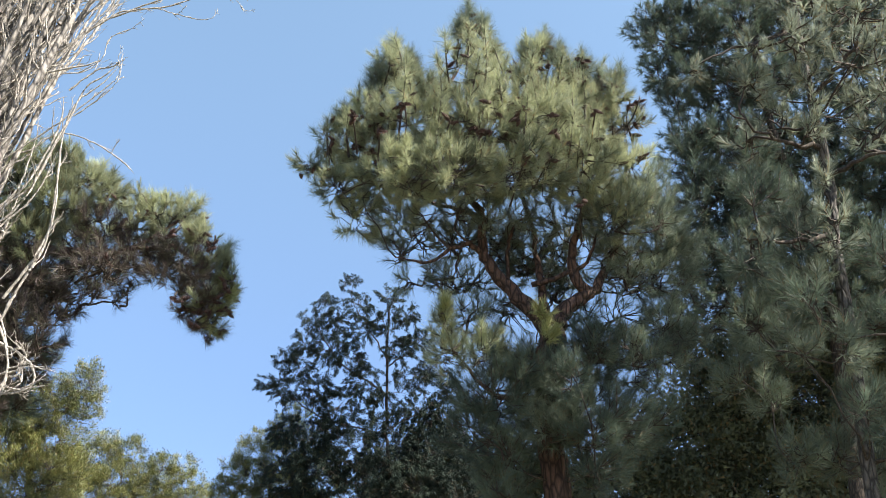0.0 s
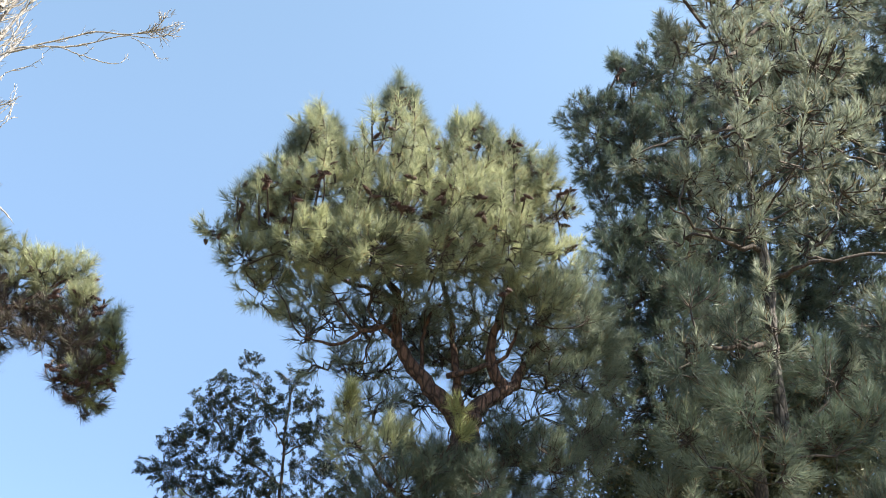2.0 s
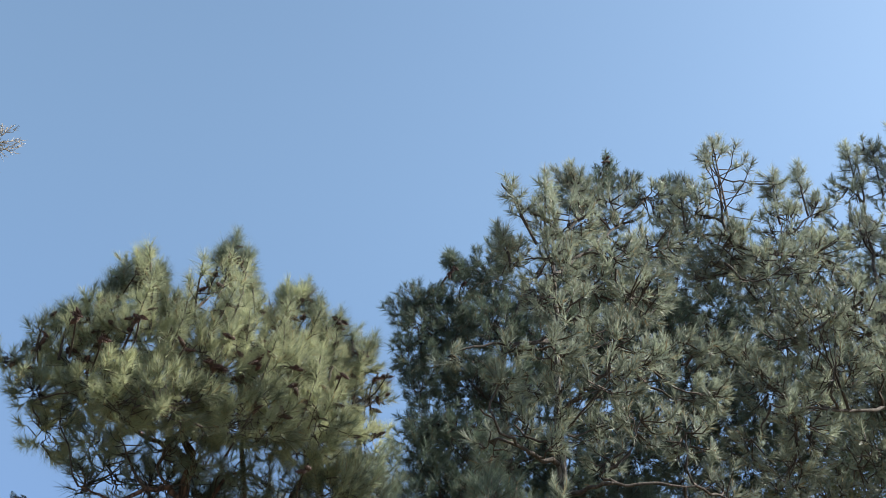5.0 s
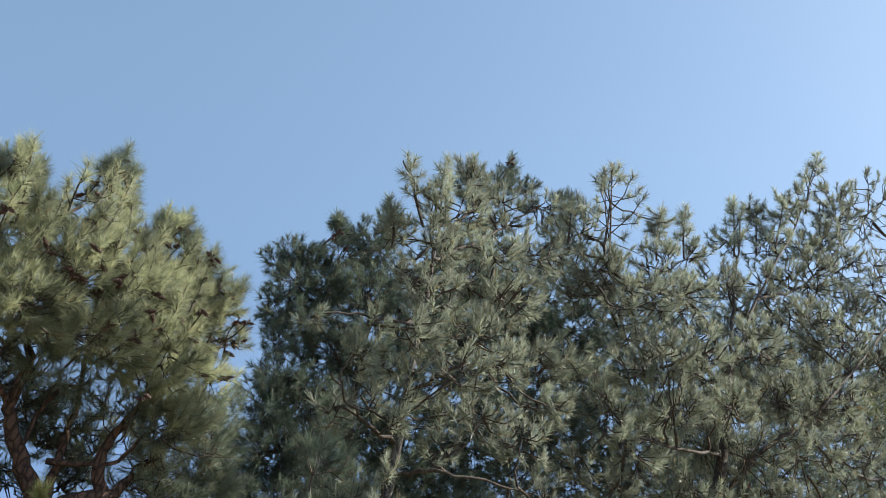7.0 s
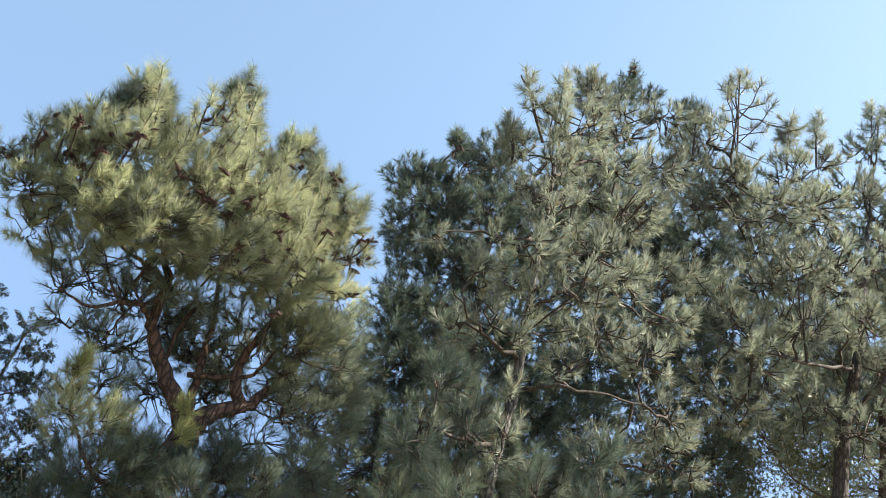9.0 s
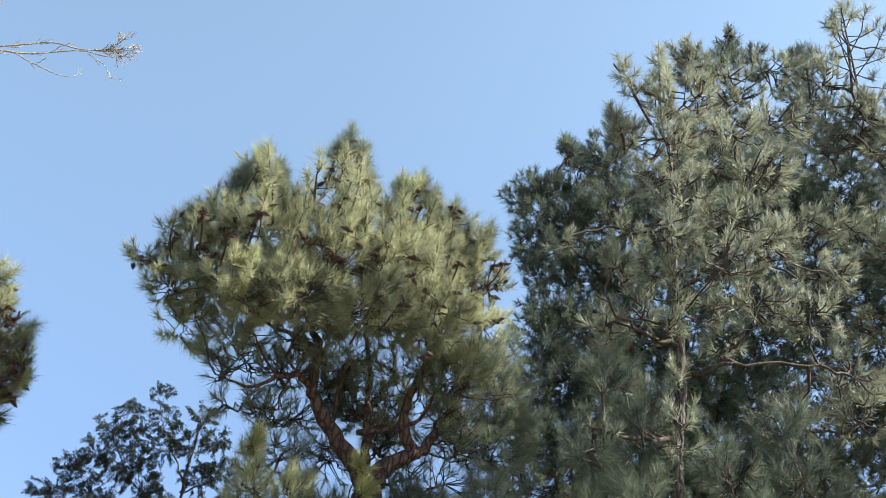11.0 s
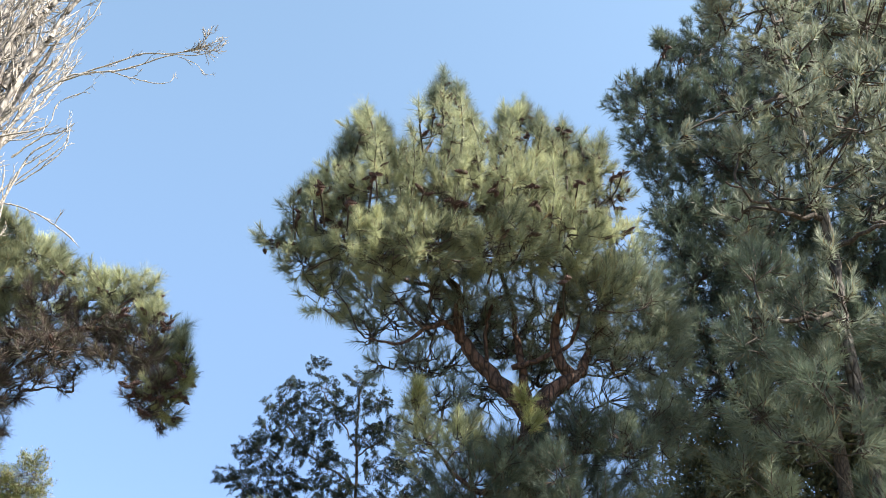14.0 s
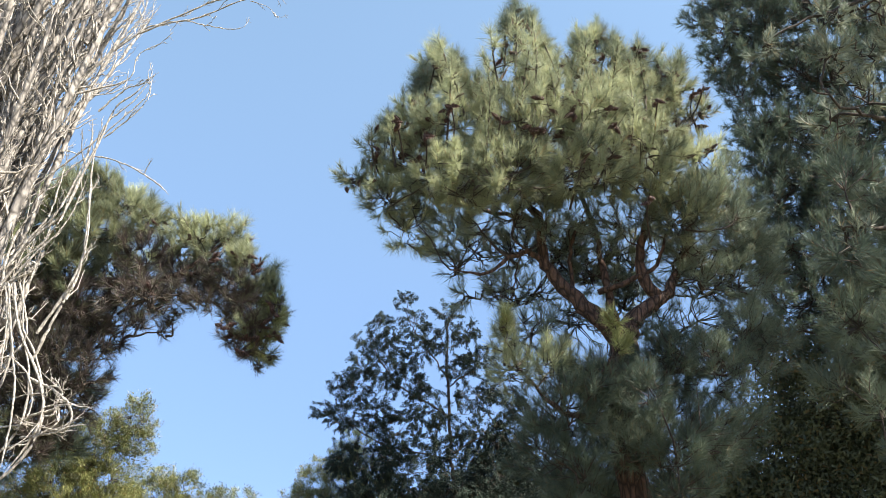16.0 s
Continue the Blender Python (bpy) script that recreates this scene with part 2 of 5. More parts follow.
def bough(tree, root, centre, size, style, rng, flat=0.85):
    """One bough of a crown: a branch from root to a clump of shoots about centre, each shoot with its needles or leaves."""
    root, centre = np.array(root, float), np.array(centre, float)
    n = max(5, int(style["density"] * size * size))
    needles = style["kind"] == "needles"
    out = unit(rng.normal(size=(n, 3)) + np.array((0, 0, 0.25 if needles else 0.0)))
    tip = centre + out * (1.08 * size * rng.uniform(0.3, 1.0, n) ** 0.5)[:, None] * (1, 1, flat)
    run = unit(centre - root)
    axis = unit(out * style["outward"] + np.array((0, 0, style["upward"])) + run * 0.25 + rng.normal(0, 0.2 if needles else 0.35, (n, 3)))
    start = unit(out * 1.0 + run * 0.5 + rng.normal(0, 0.25, (n, 3)) - np.array((0, 0, 0.15)))
    # the branch, its forks and the shoots
    mid = (root + centre) / 2 + np.array((0, 0, -0.12 * np.linalg.norm(centre - root))) + rng.normal(0, 0.05, 3)
    main = bend([root, mid, centre], 7, 0.012, rng)
    thick = style["branch"] * (0.5 + size)
    lines = [main]
    radii = [np.linspace(thick, thick * 0.45, 7)]
    forks = max(2, n // 6)
    picks = rng.choice(n, forks, False)
    ends = centre + (tip[picks] - centre) * 0.7 - np.array((0, 0, 0.25 * style["shoot"]))
    starts = main[rng.integers(3, 7, forks)]
    for s, e in zip(starts, ends):
        sag = np.array((0, 0, -0.12 * np.linalg.norm(e - s)))
        lines.append(bend([s, (s + e) / 2 + sag + rng.normal(0, 0.03, 3), e], 7, 0.006, rng))
        radii.append(np.linspace(thick * 0.42, thick * 0.2, 7))
    v1, f1 = tubes(lines, radii, 4)
    nodes = np.concatenate([np.array(lines[1:])[:, 3:].reshape(-1, 3), main[4:]])
    if needles:
        low, half_way = (shoot_curve(tip, axis, start, style["shoot"], np.full(n, u))[0] for u in (0.0, 0.5))
    else:
        low = half_way = tip - axis * style["shoot"]
    near = nodes[np.argmin(np.linalg.norm(low[:, None] - nodes, axis=2), 1)]
    curve = np.stack([near, tip] if not needles else [near, low, half_way, tip] if style["leaf"] is not PINE_SHADED else [near, tip], 1)
    v2, f2 = tubes(curve, style["twig"] * np.linspace(1.3, 0.5, curve.shape[1]) * np.ones((n, 1)), 3)
    wood = mesh_of("branch", np.concatenate([v1, v2]), np.concatenate([f1, f2 + len(v1)]), style["wood"], True)
    branch = part("branch", wood, tree)
    if needles:
        v, f = tuft_needles(tip, axis, start, style["count"], style["length"], style["width"], style["spread"], style["droop"], style["shoot"], rng)
    else:
        k = style["count"]
        run_out = np.repeat(axis, k, 0) * (style["tail"] * rng.uniform(-1.0, 1.0, n * k))[:, None]
        b = np.repeat(tip, k, 0) + run_out + rng.normal(0, style["shoot"], (n * k, 3))
        w = unit(np.repeat(axis, k, 0) * style["order"] + rng.normal(0, 0.6, (n * k, 3)) - np.array((0, 0, style["droop"])))
        shape = blades if style["kind"] == "scales" else leaves
        v, f = shape(b, w, style["length"] * rng.uniform(0.6, 1.2, n * k), style["width"] * rng.uniform(0.7, 1.2, n * k), rng)
    part(style["part"], mesh_of(style["part"], v, f, style["leaf"]), branch, kind="stuff")
    return tip, axis


def cone_mesh():
    """A closed pine cone: an egg of overlapping scales on a short stalk."""
    bm = bmesh.new()
    rings = 7
    for i in range(rings):
        u = (i + 0.5) / rings
        r, z = 0.019 * math.sin(math.pi * (0.18 + 0.82 * u) ** 0.8) + 0.003, -0.098 * u
        for k in range(6):
            a = (k + 0.5 * (i % 2)) * math.tau / 6
            c, s = math.cos(a), math.sin(a)
            t = 0.55
            pts = [(r * 0.5 * c, r * 0.5 * s, z + 0.012), (r * math.cos(a - t), r * math.sin(a - t), z), (r * 1.25 * c, r * 1.25 * s, z - 0.007), (r * math.cos(a + t), r * math.sin(a + t), z)]
            bm.faces.new([bm.verts.new(p) for p in pts])
    bmesh.ops.create_cone(bm, cap_ends=True, segments=5, radius1=0.004, radius2=0.004, depth=0.03, matrix=pose(0, 0, 0.012))
    bmesh.ops.create_uvsphere(bm, u_segments=6, v_segments=5, radius=0.013, matrix=pose(0, 0, -0.047) @ Matrix.Diagonal((1, 1, 3.3, 1)))
    me = bpy.data.meshes.new("pine_cone")
    bm.to_mesh(me)
    bm.free()
    me.materials.append(CONE)
    return me


CONE_MESH = cone_mesh()


def cones(tree, tips, axes, count, rng, high=0.0):
    """Cones that hang in the outer shoots."""
    middle = tips.mean(0)
    reach = np.linalg.norm((tips - middle) * (0.8, 0.5, 1.2), axis=1) + rng.normal(0, 1.5, len(tips))
    order = []
    for i in np.argsort(-reach):
        if tips[i][2] > high and all(np.linalg.norm(tips[i] - tips[k]) > 0.2 for k in order):
            order.append(i)
        if len(order) == count:
            break
    for i in order:
        away = unit((tips[i] - middle) * (1, 0.4, 1) + np.array((0, -0.5, 0)))
        joint = tips[i] - axes[i] * rng.uniform(0.06, 0.18) + away * rng.uniform(0.0, 0.05)
        turn = rng.uniform(0, 6)
        for k in range(rng.integers(1, 4)):
            ob = part("pine_cone", CONE_MESH, tree, "brown woody pine cone")
            # cones of one whorl stand off the shoot on different sides
            lean = Euler((rng.uniform(0.9, 2.0), 0, turn + k * 2.3 + rng.uniform(-0.3, 0.3)))
            ob.matrix_basis = Matrix.LocRotScale(Vector(joint) - tree.location, lean, [rng.uniform(0.9, 1.25)] * 3)


def cone_clusters(tree, places, rng, back=0.3, drop=0.2):
    """Whorls of two to five cones, each on a short bare twig that comes out of the crown."""
    for at in places:
        at = np.array(at) + rng.normal(0, 0.02, 3)
        foot = at + (rng.normal(0, 0.08), back, -drop * rng.uniform(0.5, 1.5))
        v, f = tubes([bend([foot, (at + foot) / 2 + rng.normal(0, 0.03, 3), at + (0, -0.02, 0.03)], 6)], [np.linspace(0.012, 0.007, 6)], 5)
        twig = part("branch", mesh_of("branch", v, f, BARK_DARK, True), tree)
        turn = rng.uniform(0, 6)
        for k in range(rng.integers(2, 5)):
            ob = part("pine_cone", CONE_MESH, twig, "brown woody pine cone")
            lean = Euler((rng.uniform(0.9, 2.3), 0, turn + k * 2.2 + rng.uniform(-0.4, 0.4)))
            ob.matrix_basis = Matrix.LocRotScale(Vector(at + rng.normal(0, 0.02, 3)), lean, [rng.uniform(0.95, 1.3)] * 3)


def tree_thing(name, base, label, category, group=""):
    ob = new(name)
    ob.empty_display_size = 0.3
    ob.location = base
    return tagged(ob, label, category, group)


def grow(tree, limbs, clumps, style, seed, flat=0.85):
    """Boughs at the clumps (x, y, z, radius), each from the nearest place on a limb that lies below it."""
    rng = np.random.default_rng(seed)
    nodes = np.concatenate(limbs)
    tips, axes = [], []
    for x, y, z, r in clumps:
        c = np.array((x, y, z))
        gap = np.linalg.norm(nodes - c, axis=1) + 0.9 * np.maximum(nodes[:, 2] - c[2] + 0.25, 0)
        t, a = bough(tree, nodes[np.argmin(gap)], c, r, style, rng, flat)
        tips.append(t)
        axes.append(a)
        nodes = np.vstack([nodes, c - (0, 0, 0.4 * r)])
    return np.concatenate(tips), np.concatenate(axes)


def leader(tree, base, top, levels, spread, style, rng, cone_count=0):
    """A young upright shoot: side shoots at uneven heights set out level and turn up, a brush of needles at the end of each."""
    base, top = np.array(base, float), np.array(top, float)
    tall = np.linalg.norm(top - base)
    line = bend([base, (base + top) / 2 + rng.normal(0, 0.015, 3), top], 7)
    tips, ways, sets, feet = [top], [unit(top - base)], [unit(top - base)], []
    k, turn = 5 * levels, rng.uniform(0, 6)
    for i in range(k):
        u = 0.26 + 0.66 * (i + rng.uniform(-0.4, 0.4)) / k
        foot = base + (top - base) * u
        a = turn + i * 2.4 + rng.normal(0, 0.25)
        side = np.array((math.cos(a), math.sin(a), 0))
        reach = spread * (1.15 - u) * rng.uniform(0.7, 1.15)
        rise = min(reach * rng.uniform(0.45, 0.85), (1.0 - u) * tall)
        tips.append(foot + side * reach + np.array((0, 0, rise)))
        ways.append(unit(side * 0.3 + np.array((0, 0, 1.0)) + rng.normal(0, 0.12, 3)))
        sets.append(unit(side + np.array((0, 0, 0.35))))
        feet.append(foot)
    tips, ways, sets, feet = np.array(tips), np.array(ways), np.array(sets), np.array(feet)
    v1, f1 = tubes([line], [np.linspace(0.016, 0.007, 7)], 5)
    bow = (feet + tips[1:]) / 2 + (tips[1:] - feet) * (0.14, 0.14, -0.16)
    near_tip = tips[1:] - ways[1:] * (np.linalg.norm(tips[1:] - feet, axis=1) * 0.25)[:, None]
    v2, f2 = tubes(np.stack([feet, bow, near_tip, tips[1:]], 1), np.full((k, 4), 0.008) * (1.1, 0.9, 0.75, 0.6), 4)
    branch = part("branch", mesh_of("branch", np.concatenate([v1, v2]), np.concatenate([f1, f2 + len(v1)]), style["wood"], True), tree)
    for i in range(cone_count):
        foot = base + (top - base) * rng.uniform(0.25, 0.75)
        ob = part("pine_cone", CONE_MESH, tree, "brown woody pine cone")
        lean = Euler((rng.uniform(0.9, 2.2), 0, turn + i * 2.3 + rng.uniform(-0.4, 0.4)))
        ob.matrix_basis = Matrix.LocRotScale(Vector(foot) - tree.location, lean, [rng.uniform(0.95, 1.3)] * 3)
    v, f = tuft_needles(tips, ways, sets, 110, style["length"] * 1.2, style["width"] * 0.9, 74, 0.0, 0.18, rng)
    part("needles", mesh_of("needles", v, f, style["leaf"]), branch, kind="stuff")


LONG = dict(kind="needles", part="needles", density=265, outward=0.65, upward=0.85, branch=0.015, twig=0.005, shoot=0.19, count=112, length=0.15, width=0.0048, spread=48, droop=0.12, wood=BARK_DARK, leaf=PINE_GREEN)
SOFT = dict(LONG, density=250, count=96, width=0.0042, shoot=0.2, spread=54, leaf=PINE_SHADED)
DEEP = dict(LONG, density=300, count=54, width=0.0085, spread=58, shoot=0.16, leaf=PINE_SHADED)
STIFF = dict(LONG, density=240, branch=0.02, twig=0.007, shoot=0.165, count=68, length=0.115, width=0.007, spread=50, droop=0.0, upward=0.95, outward=0.7, leaf=PINE_GREY)
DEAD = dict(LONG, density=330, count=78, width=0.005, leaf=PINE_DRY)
SUN_PATCH = dict(LONG, density=300, leaf=PINE_SUN_PATCH)
THIN = dict(LONG, density=250, count=40, branch=0.026, twig=0.006, shoot=0.13, upward=0.3, leaf=PINE_HALF_LIT)
SCALE = dict(kind="scales", part="scale_leaves", density=560, outward=0.5, upward=-0.35, branch=0.008, twig=0.003, tail=0.085, shoot=0.014, count=76, length=0.034, width=0.0135, order=1.1, droop=0.5, wood=BARK_DARK, leaf=JUNIPER)
SHADY = dict(SCALE, density=620)
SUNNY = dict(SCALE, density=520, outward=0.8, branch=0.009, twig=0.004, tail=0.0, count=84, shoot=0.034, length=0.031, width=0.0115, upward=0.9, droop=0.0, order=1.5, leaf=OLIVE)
LEAFY = dict(SCALE, part="leaves", outward=0.8, upward=0.1, branch=0.009, twig=0.004, tail=0.0, density=165, count=72, shoot=0.13, length=0.085, width=0.036, order=0.3, droop=0.3, leaf=BROAD)

# ---- ground ----
gm, gn, gl = material("dry_grass_and_earth")
g1, g2, gr = gn.new("ShaderNodeTexNoise"), gn.new("ShaderNodeTexNoise"), gn.new("ShaderNodeValToRGB")
gc = gn.new("ShaderNodeTexCoord")
g1.inputs["Scale"].default_value, g2.inputs["Scale"].default_value, g1.inputs["Detail"].default_value = 0.6, 30, 6
gmix = gn.new("ShaderNodeMixRGB")
gmix.inputs[0].default_value = 0.45
for tex, k in ((g1, 1), (g2, 2)):
    gl.new(gc.outputs["Object"], tex.inputs["Vector"])
    gl.new(tex.outputs[0], gmix.inputs[k])
gr.color_ramp.elements[0].color, gr.color_ramp.elements[1].color = (0.075, 0.08, 0.035, 1), (0.26, 0.21, 0.13, 1)
gr.color_ramp.elements[0].position, gr.color_ramp.elements[1].position = 0.35, 0.65
gl.new(gmix.outputs[0], gr.inputs[0])
gl.new(gr.outputs[0], gn["Principled BSDF"].inputs["Base Color"])
gn["Principled BSDF"].inputs["Roughness"].default_value = 0.95
half = 2500.0
ground = new("ground", mesh_of("ground", np.array([(-half, -half, 0), (half, -half, 0), (half, half, 0), (-half, half, 0)]), np.array([[0, 1, 2, 3]]), gm))
tagged(ground, "dry earth and thin grass under the trees", "ground", kind="structure")

# ---- trees ----
centre = tree_thing("pine_tree", (1.33, 10, 0), "tall spreading pine with long needles, brown cones and a forked trunk", "pine tree")
rng = np.random.default_rng(11)
lines = [stem("trunk", ((1.33, 10, 0), (1.28, 10, 2.97), (1.23, 10, 3.64), (1.25, 10, 4.34), (1.29, 10, 4.78), (1.32, 10, 4.95)), 0.15, 0.135, BARK_RED, centre, 24, 14, 0.012, rng)[1]]
lines.append(stem("limb", ((1.27, 10, 4.5), (1.22, 10, 4.84), (1.05, 10, 5.09), (0.81, 10, 5.32), (0.63, 10, 5.56), (0.52, 10, 5.78), (0.5, 10, 6.06), (0.48, 10, 6.3), (0.2, 9.8, 6.6)), 0.115, 0.035, BARK_RED, centre, 26, 12, 0.01, rng)[1])
lines.append(stem("limb", ((1.27, 10, 4.45), (1.31, 10, 4.86), (1.42, 10, 5.06), (1.65, 10, 5.24), (1.8, 10, 5.34), (2.05, 10.1, 5.85), (2.38, 10.3, 6.74)), 0.14, 0.02, BARK_RED, centre, 22, 12, 0.01, rng)[1])
lines.append(stem("limb", ((1.72, 10, 5.28), (1.57, 9.95, 5.48), (1.54, 9.95, 5.75), (1.6, 9.9, 6.01), (1.68, 9.9, 6.28), (1.78, 9.8, 6.55)), 0.075, 0.02, BARK_RED, centre, 18, 10, 0.008, rng)[1])
lines.append(stem("limb", ((1.25, 10.05, 4.95), (1.2, 10.05, 5.23), (1.18, 10.1, 5.52), (1.14, 10.2, 5.86), (1.13, 10.3, 6.25), (0.84, 10.2, 7.14)), 0.06, 0.02, BARK_RED, centre, 18, 10, 0.008, rng)[1])
lines.append(stem("limb", ((1.06, 9.95, 5.36), (1.26, 9.9, 5.41), (1.46, 9.9, 5.49), (1.69, 9.9, 5.62), (1.8, 9.8, 5.9)), 0.035, 0.015, BARK_RED, centre, 14, 9, 0.008, rng)[1])
lines.append(stem("limb", ((0.8, 10, 5.35), (0.79, 10, 5.75), (0.84, 10, 6.01), (0.9, 10, 6.17), (1.1, 10, 6.24), (1.32, 10, 6.17)), 0.022, 0.01, BARK_RED, centre, 16, 8, 0.008, rng)[1])
lines.append(stem("limb", ((0.5, 10, 5.82), (0.29, 9.95, 5.86), (0.22, 9.95, 5.7), (0.16, 9.95, 5.45)), 0.02, 0.007, BARK_RED, centre, 12, 8, 0.008, rng)[1])
lines.append(stem("limb", ((0.51, 10, 5.76), (0.27, 9.8, 5.81), (-0.12, 9.7, 5.52), (-0.5, 9.7, 5.58)), 0.035, 0.007, BARK_RED, centre, 16, 9, 0.014, rng)[1])
lines.append(stem("limb", ((0.47, 10, 6.25), (-0.13, 10.4, 6.62), (-0.83, 10.4, 6.85), (-1.51, 10.1, 6.92)), 0.032, 0.007, BARK_RED, centre, 16, 9, 0.014, rng)[1])
lines.append(stem("limb", ((0.2, 9.8, 6.58), (-0.01, 10, 7.65), (0.34, 10, 8.66)), 0.045, 0.007, BARK_RED, centre, 16, 9, 0.014, rng)[1])
lines.append(stem("limb", ((0.84, 10.2, 7.14), (1.07, 10.2, 7.96), (1.21, 10, 8.42)), 0.04, 0.007, BARK_RED, centre, 16, 9, 0.014, rng)[1])
lines.append(stem("limb", ((1.29, 10, 4.47), (1.01, 9.4, 4.29), (1.04, 9.1, 4.37)), 0.05, 0.007, BARK_RED, centre, 16, 9, 0.014, rng)[1])
lines.append(stem("limb", ((1.27, 10, 4.34), (1.75, 9.7, 4.39), (2.2, 9.8, 4.36)), 0.05, 0.007, BARK_RED, centre, 16, 9, 0.014, rng)[1])
lines.append(stem("limb", ((1.25, 10, 4.08), (0.62, 9.5, 3.94), (0.14, 9.2, 4.34)), 0.05, 0.007, BARK_RED, centre, 16, 9, 0.014, rng)[1])
clumps = [
    (-1.61, 10, 6.95, 0.22), (-1.22, 10.3, 7.48, 0.4), (-1.2, 9.8, 6.51, 0.35), (-0.95, 10.2, 6.26, 0.34), (-0.85, 10, 7.72, 0.37), (-0.63, 10, 8.34, 0.31),
    (-0.44, 9.5, 7.23, 0.47), (-0.58, 9.4, 6.54, 0.42), (-0.22, 9.1, 6.39, 0.47), (0.4, 10, 8.82, 0.22), (-0.48, 10, 8.22, 0.26), (-0.33, 10, 7.89, 0.3),
    (0.3, 10.2, 8.55, 0.26), (0.58, 10, 8.3, 0.3), (0.06, 9.6, 7.57, 0.48), (0.44, 9.2, 7.04, 0.52), (0.24, 9, 6.35, 0.5), (1.17, 10, 8.55, 0.27),
    (0.81, 9.7, 7.73, 0.45), (1.07, 9.3, 7.18, 0.5), (0.93, 9, 6.36, 0.5),
]
tips, axes = grow(centre, lines, clumps, LONG, 11, 0.85)
clumps = [
    (-0.8, 10, 7.3, 0.27), (-0.58, 10, 7.42, 0.26), (1.81, 10, 8.26, 0.28), (1.58, 9.8, 7.64, 0.42), (1.97, 10, 7.85, 0.26), (2.15, 10, 7.98, 0.26), (1.98, 10, 7.45, 0.39), (1.54, 9.3, 6.6, 0.52),
    (2.31, 10.2, 7.08, 0.39), (2.45, 10, 7.61, 0.16), (2.01, 9.6, 6.11, 0.43), (0.3, 10.4, 6.2, 0.35),
    (-0.55, 10.4, 6.36, 0.36), (1.74, 10.4, 6.09, 0.28), (0.07, 10.9, 7.58, 0.53),
    (0.91, 11, 7.82, 0.69), (1.65, 10.9, 7.7, 0.61), (-0.95, 9.9, 7.05, 0.36), (-0.75, 10.3, 6.75, 0.36), (-0.3, 10.2, 6.85, 0.4), (-1.3, 10.2, 7.0, 0.26),
    (-0.15, 9.9, 7.85, 0.28), (0.75, 10.1, 7.95, 0.32), (1.45, 10.1, 8.1, 0.28), (1.3, 9.7, 6.75, 0.4), (2.0, 9.8, 6.85, 0.36), (0.6, 9.9, 6.65, 0.36),
    (0.1, 9.7, 6.5, 0.3), (0.45, 9.6, 6.5, 0.28), (0.85, 9.6, 6.55, 0.3), (1.3, 9.6, 6.5, 0.3), (1.75, 9.6, 6.5, 0.3), (2.15, 9.8, 6.4, 0.32), (-0.35, 9.7, 6.45, 0.3),
]
more, ways = grow(centre, lines, clumps, LONG, 12)
cones(centre, np.concatenate([tips, more]), np.concatenate([axes, ways]), 190, rng, 6.7)
# low boughs: their shade is put into the needle colour
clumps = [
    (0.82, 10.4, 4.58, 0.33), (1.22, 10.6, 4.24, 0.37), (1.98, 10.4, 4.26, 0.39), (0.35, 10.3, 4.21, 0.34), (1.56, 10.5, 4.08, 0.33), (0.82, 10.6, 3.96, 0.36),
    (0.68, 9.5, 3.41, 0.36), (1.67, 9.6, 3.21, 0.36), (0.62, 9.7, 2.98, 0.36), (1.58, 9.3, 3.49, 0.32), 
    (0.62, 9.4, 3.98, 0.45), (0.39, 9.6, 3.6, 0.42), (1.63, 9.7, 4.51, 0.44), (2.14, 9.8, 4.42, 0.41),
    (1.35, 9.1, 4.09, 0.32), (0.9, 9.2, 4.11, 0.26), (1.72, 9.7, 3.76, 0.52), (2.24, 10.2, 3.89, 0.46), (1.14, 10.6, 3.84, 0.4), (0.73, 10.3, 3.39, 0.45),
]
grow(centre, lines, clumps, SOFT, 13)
grow(centre, lines, [(0.02, 9.3, 4.72, 0.22), (0.1, 9.3, 4.37, 0.28), (0.5, 9.4, 4.41, 0.32), (0.55, 10.3, 4.86, 0.2), (0.85, 9.5, 4.35, 0.24)], dict(LONG, density=230), 19)
leader(centre, (0.03, 9.2, 4.35), (0.06, 9.2, 4.95), 1, 0.14, LONG, rng, 3)
# right-hand and low boughs, darkened by colour to stand in for shade
clumps = [
    (2.55, 10.0, 5.5, 0.36), (2.7, 10.2, 6.0, 0.36), (2.75, 10.2, 6.5, 0.34), (2.65, 10.1, 5.0, 0.38), (2.9, 10.4, 5.6, 0.36), (2.6, 10.2, 6.9, 0.28),
    (2.5, 10.1, 4.5, 0.4), (2.95, 10.5, 4.9, 0.4), (3.0, 10.6, 6.2, 0.34),
]
clumps += [
    (1.2, 9.4, 3.92, 0.28), (1.3, 9.4, 3.58, 0.26), (1.05, 9.4, 3.62, 0.28), (1.45, 9.5, 3.82, 0.26), (0.78, 10.1, 4.5, 0.28), (1.75, 10.1, 4.66, 0.28),
    (2.1, 10.2, 4.78, 0.28), (1.6, 9.8, 4.3, 0.26), (0.95, 9.7, 4.2, 0.22),
]
grow(centre, lines, clumps, dict(SOFT, leaf=PINE_HALF_LIT), 18)
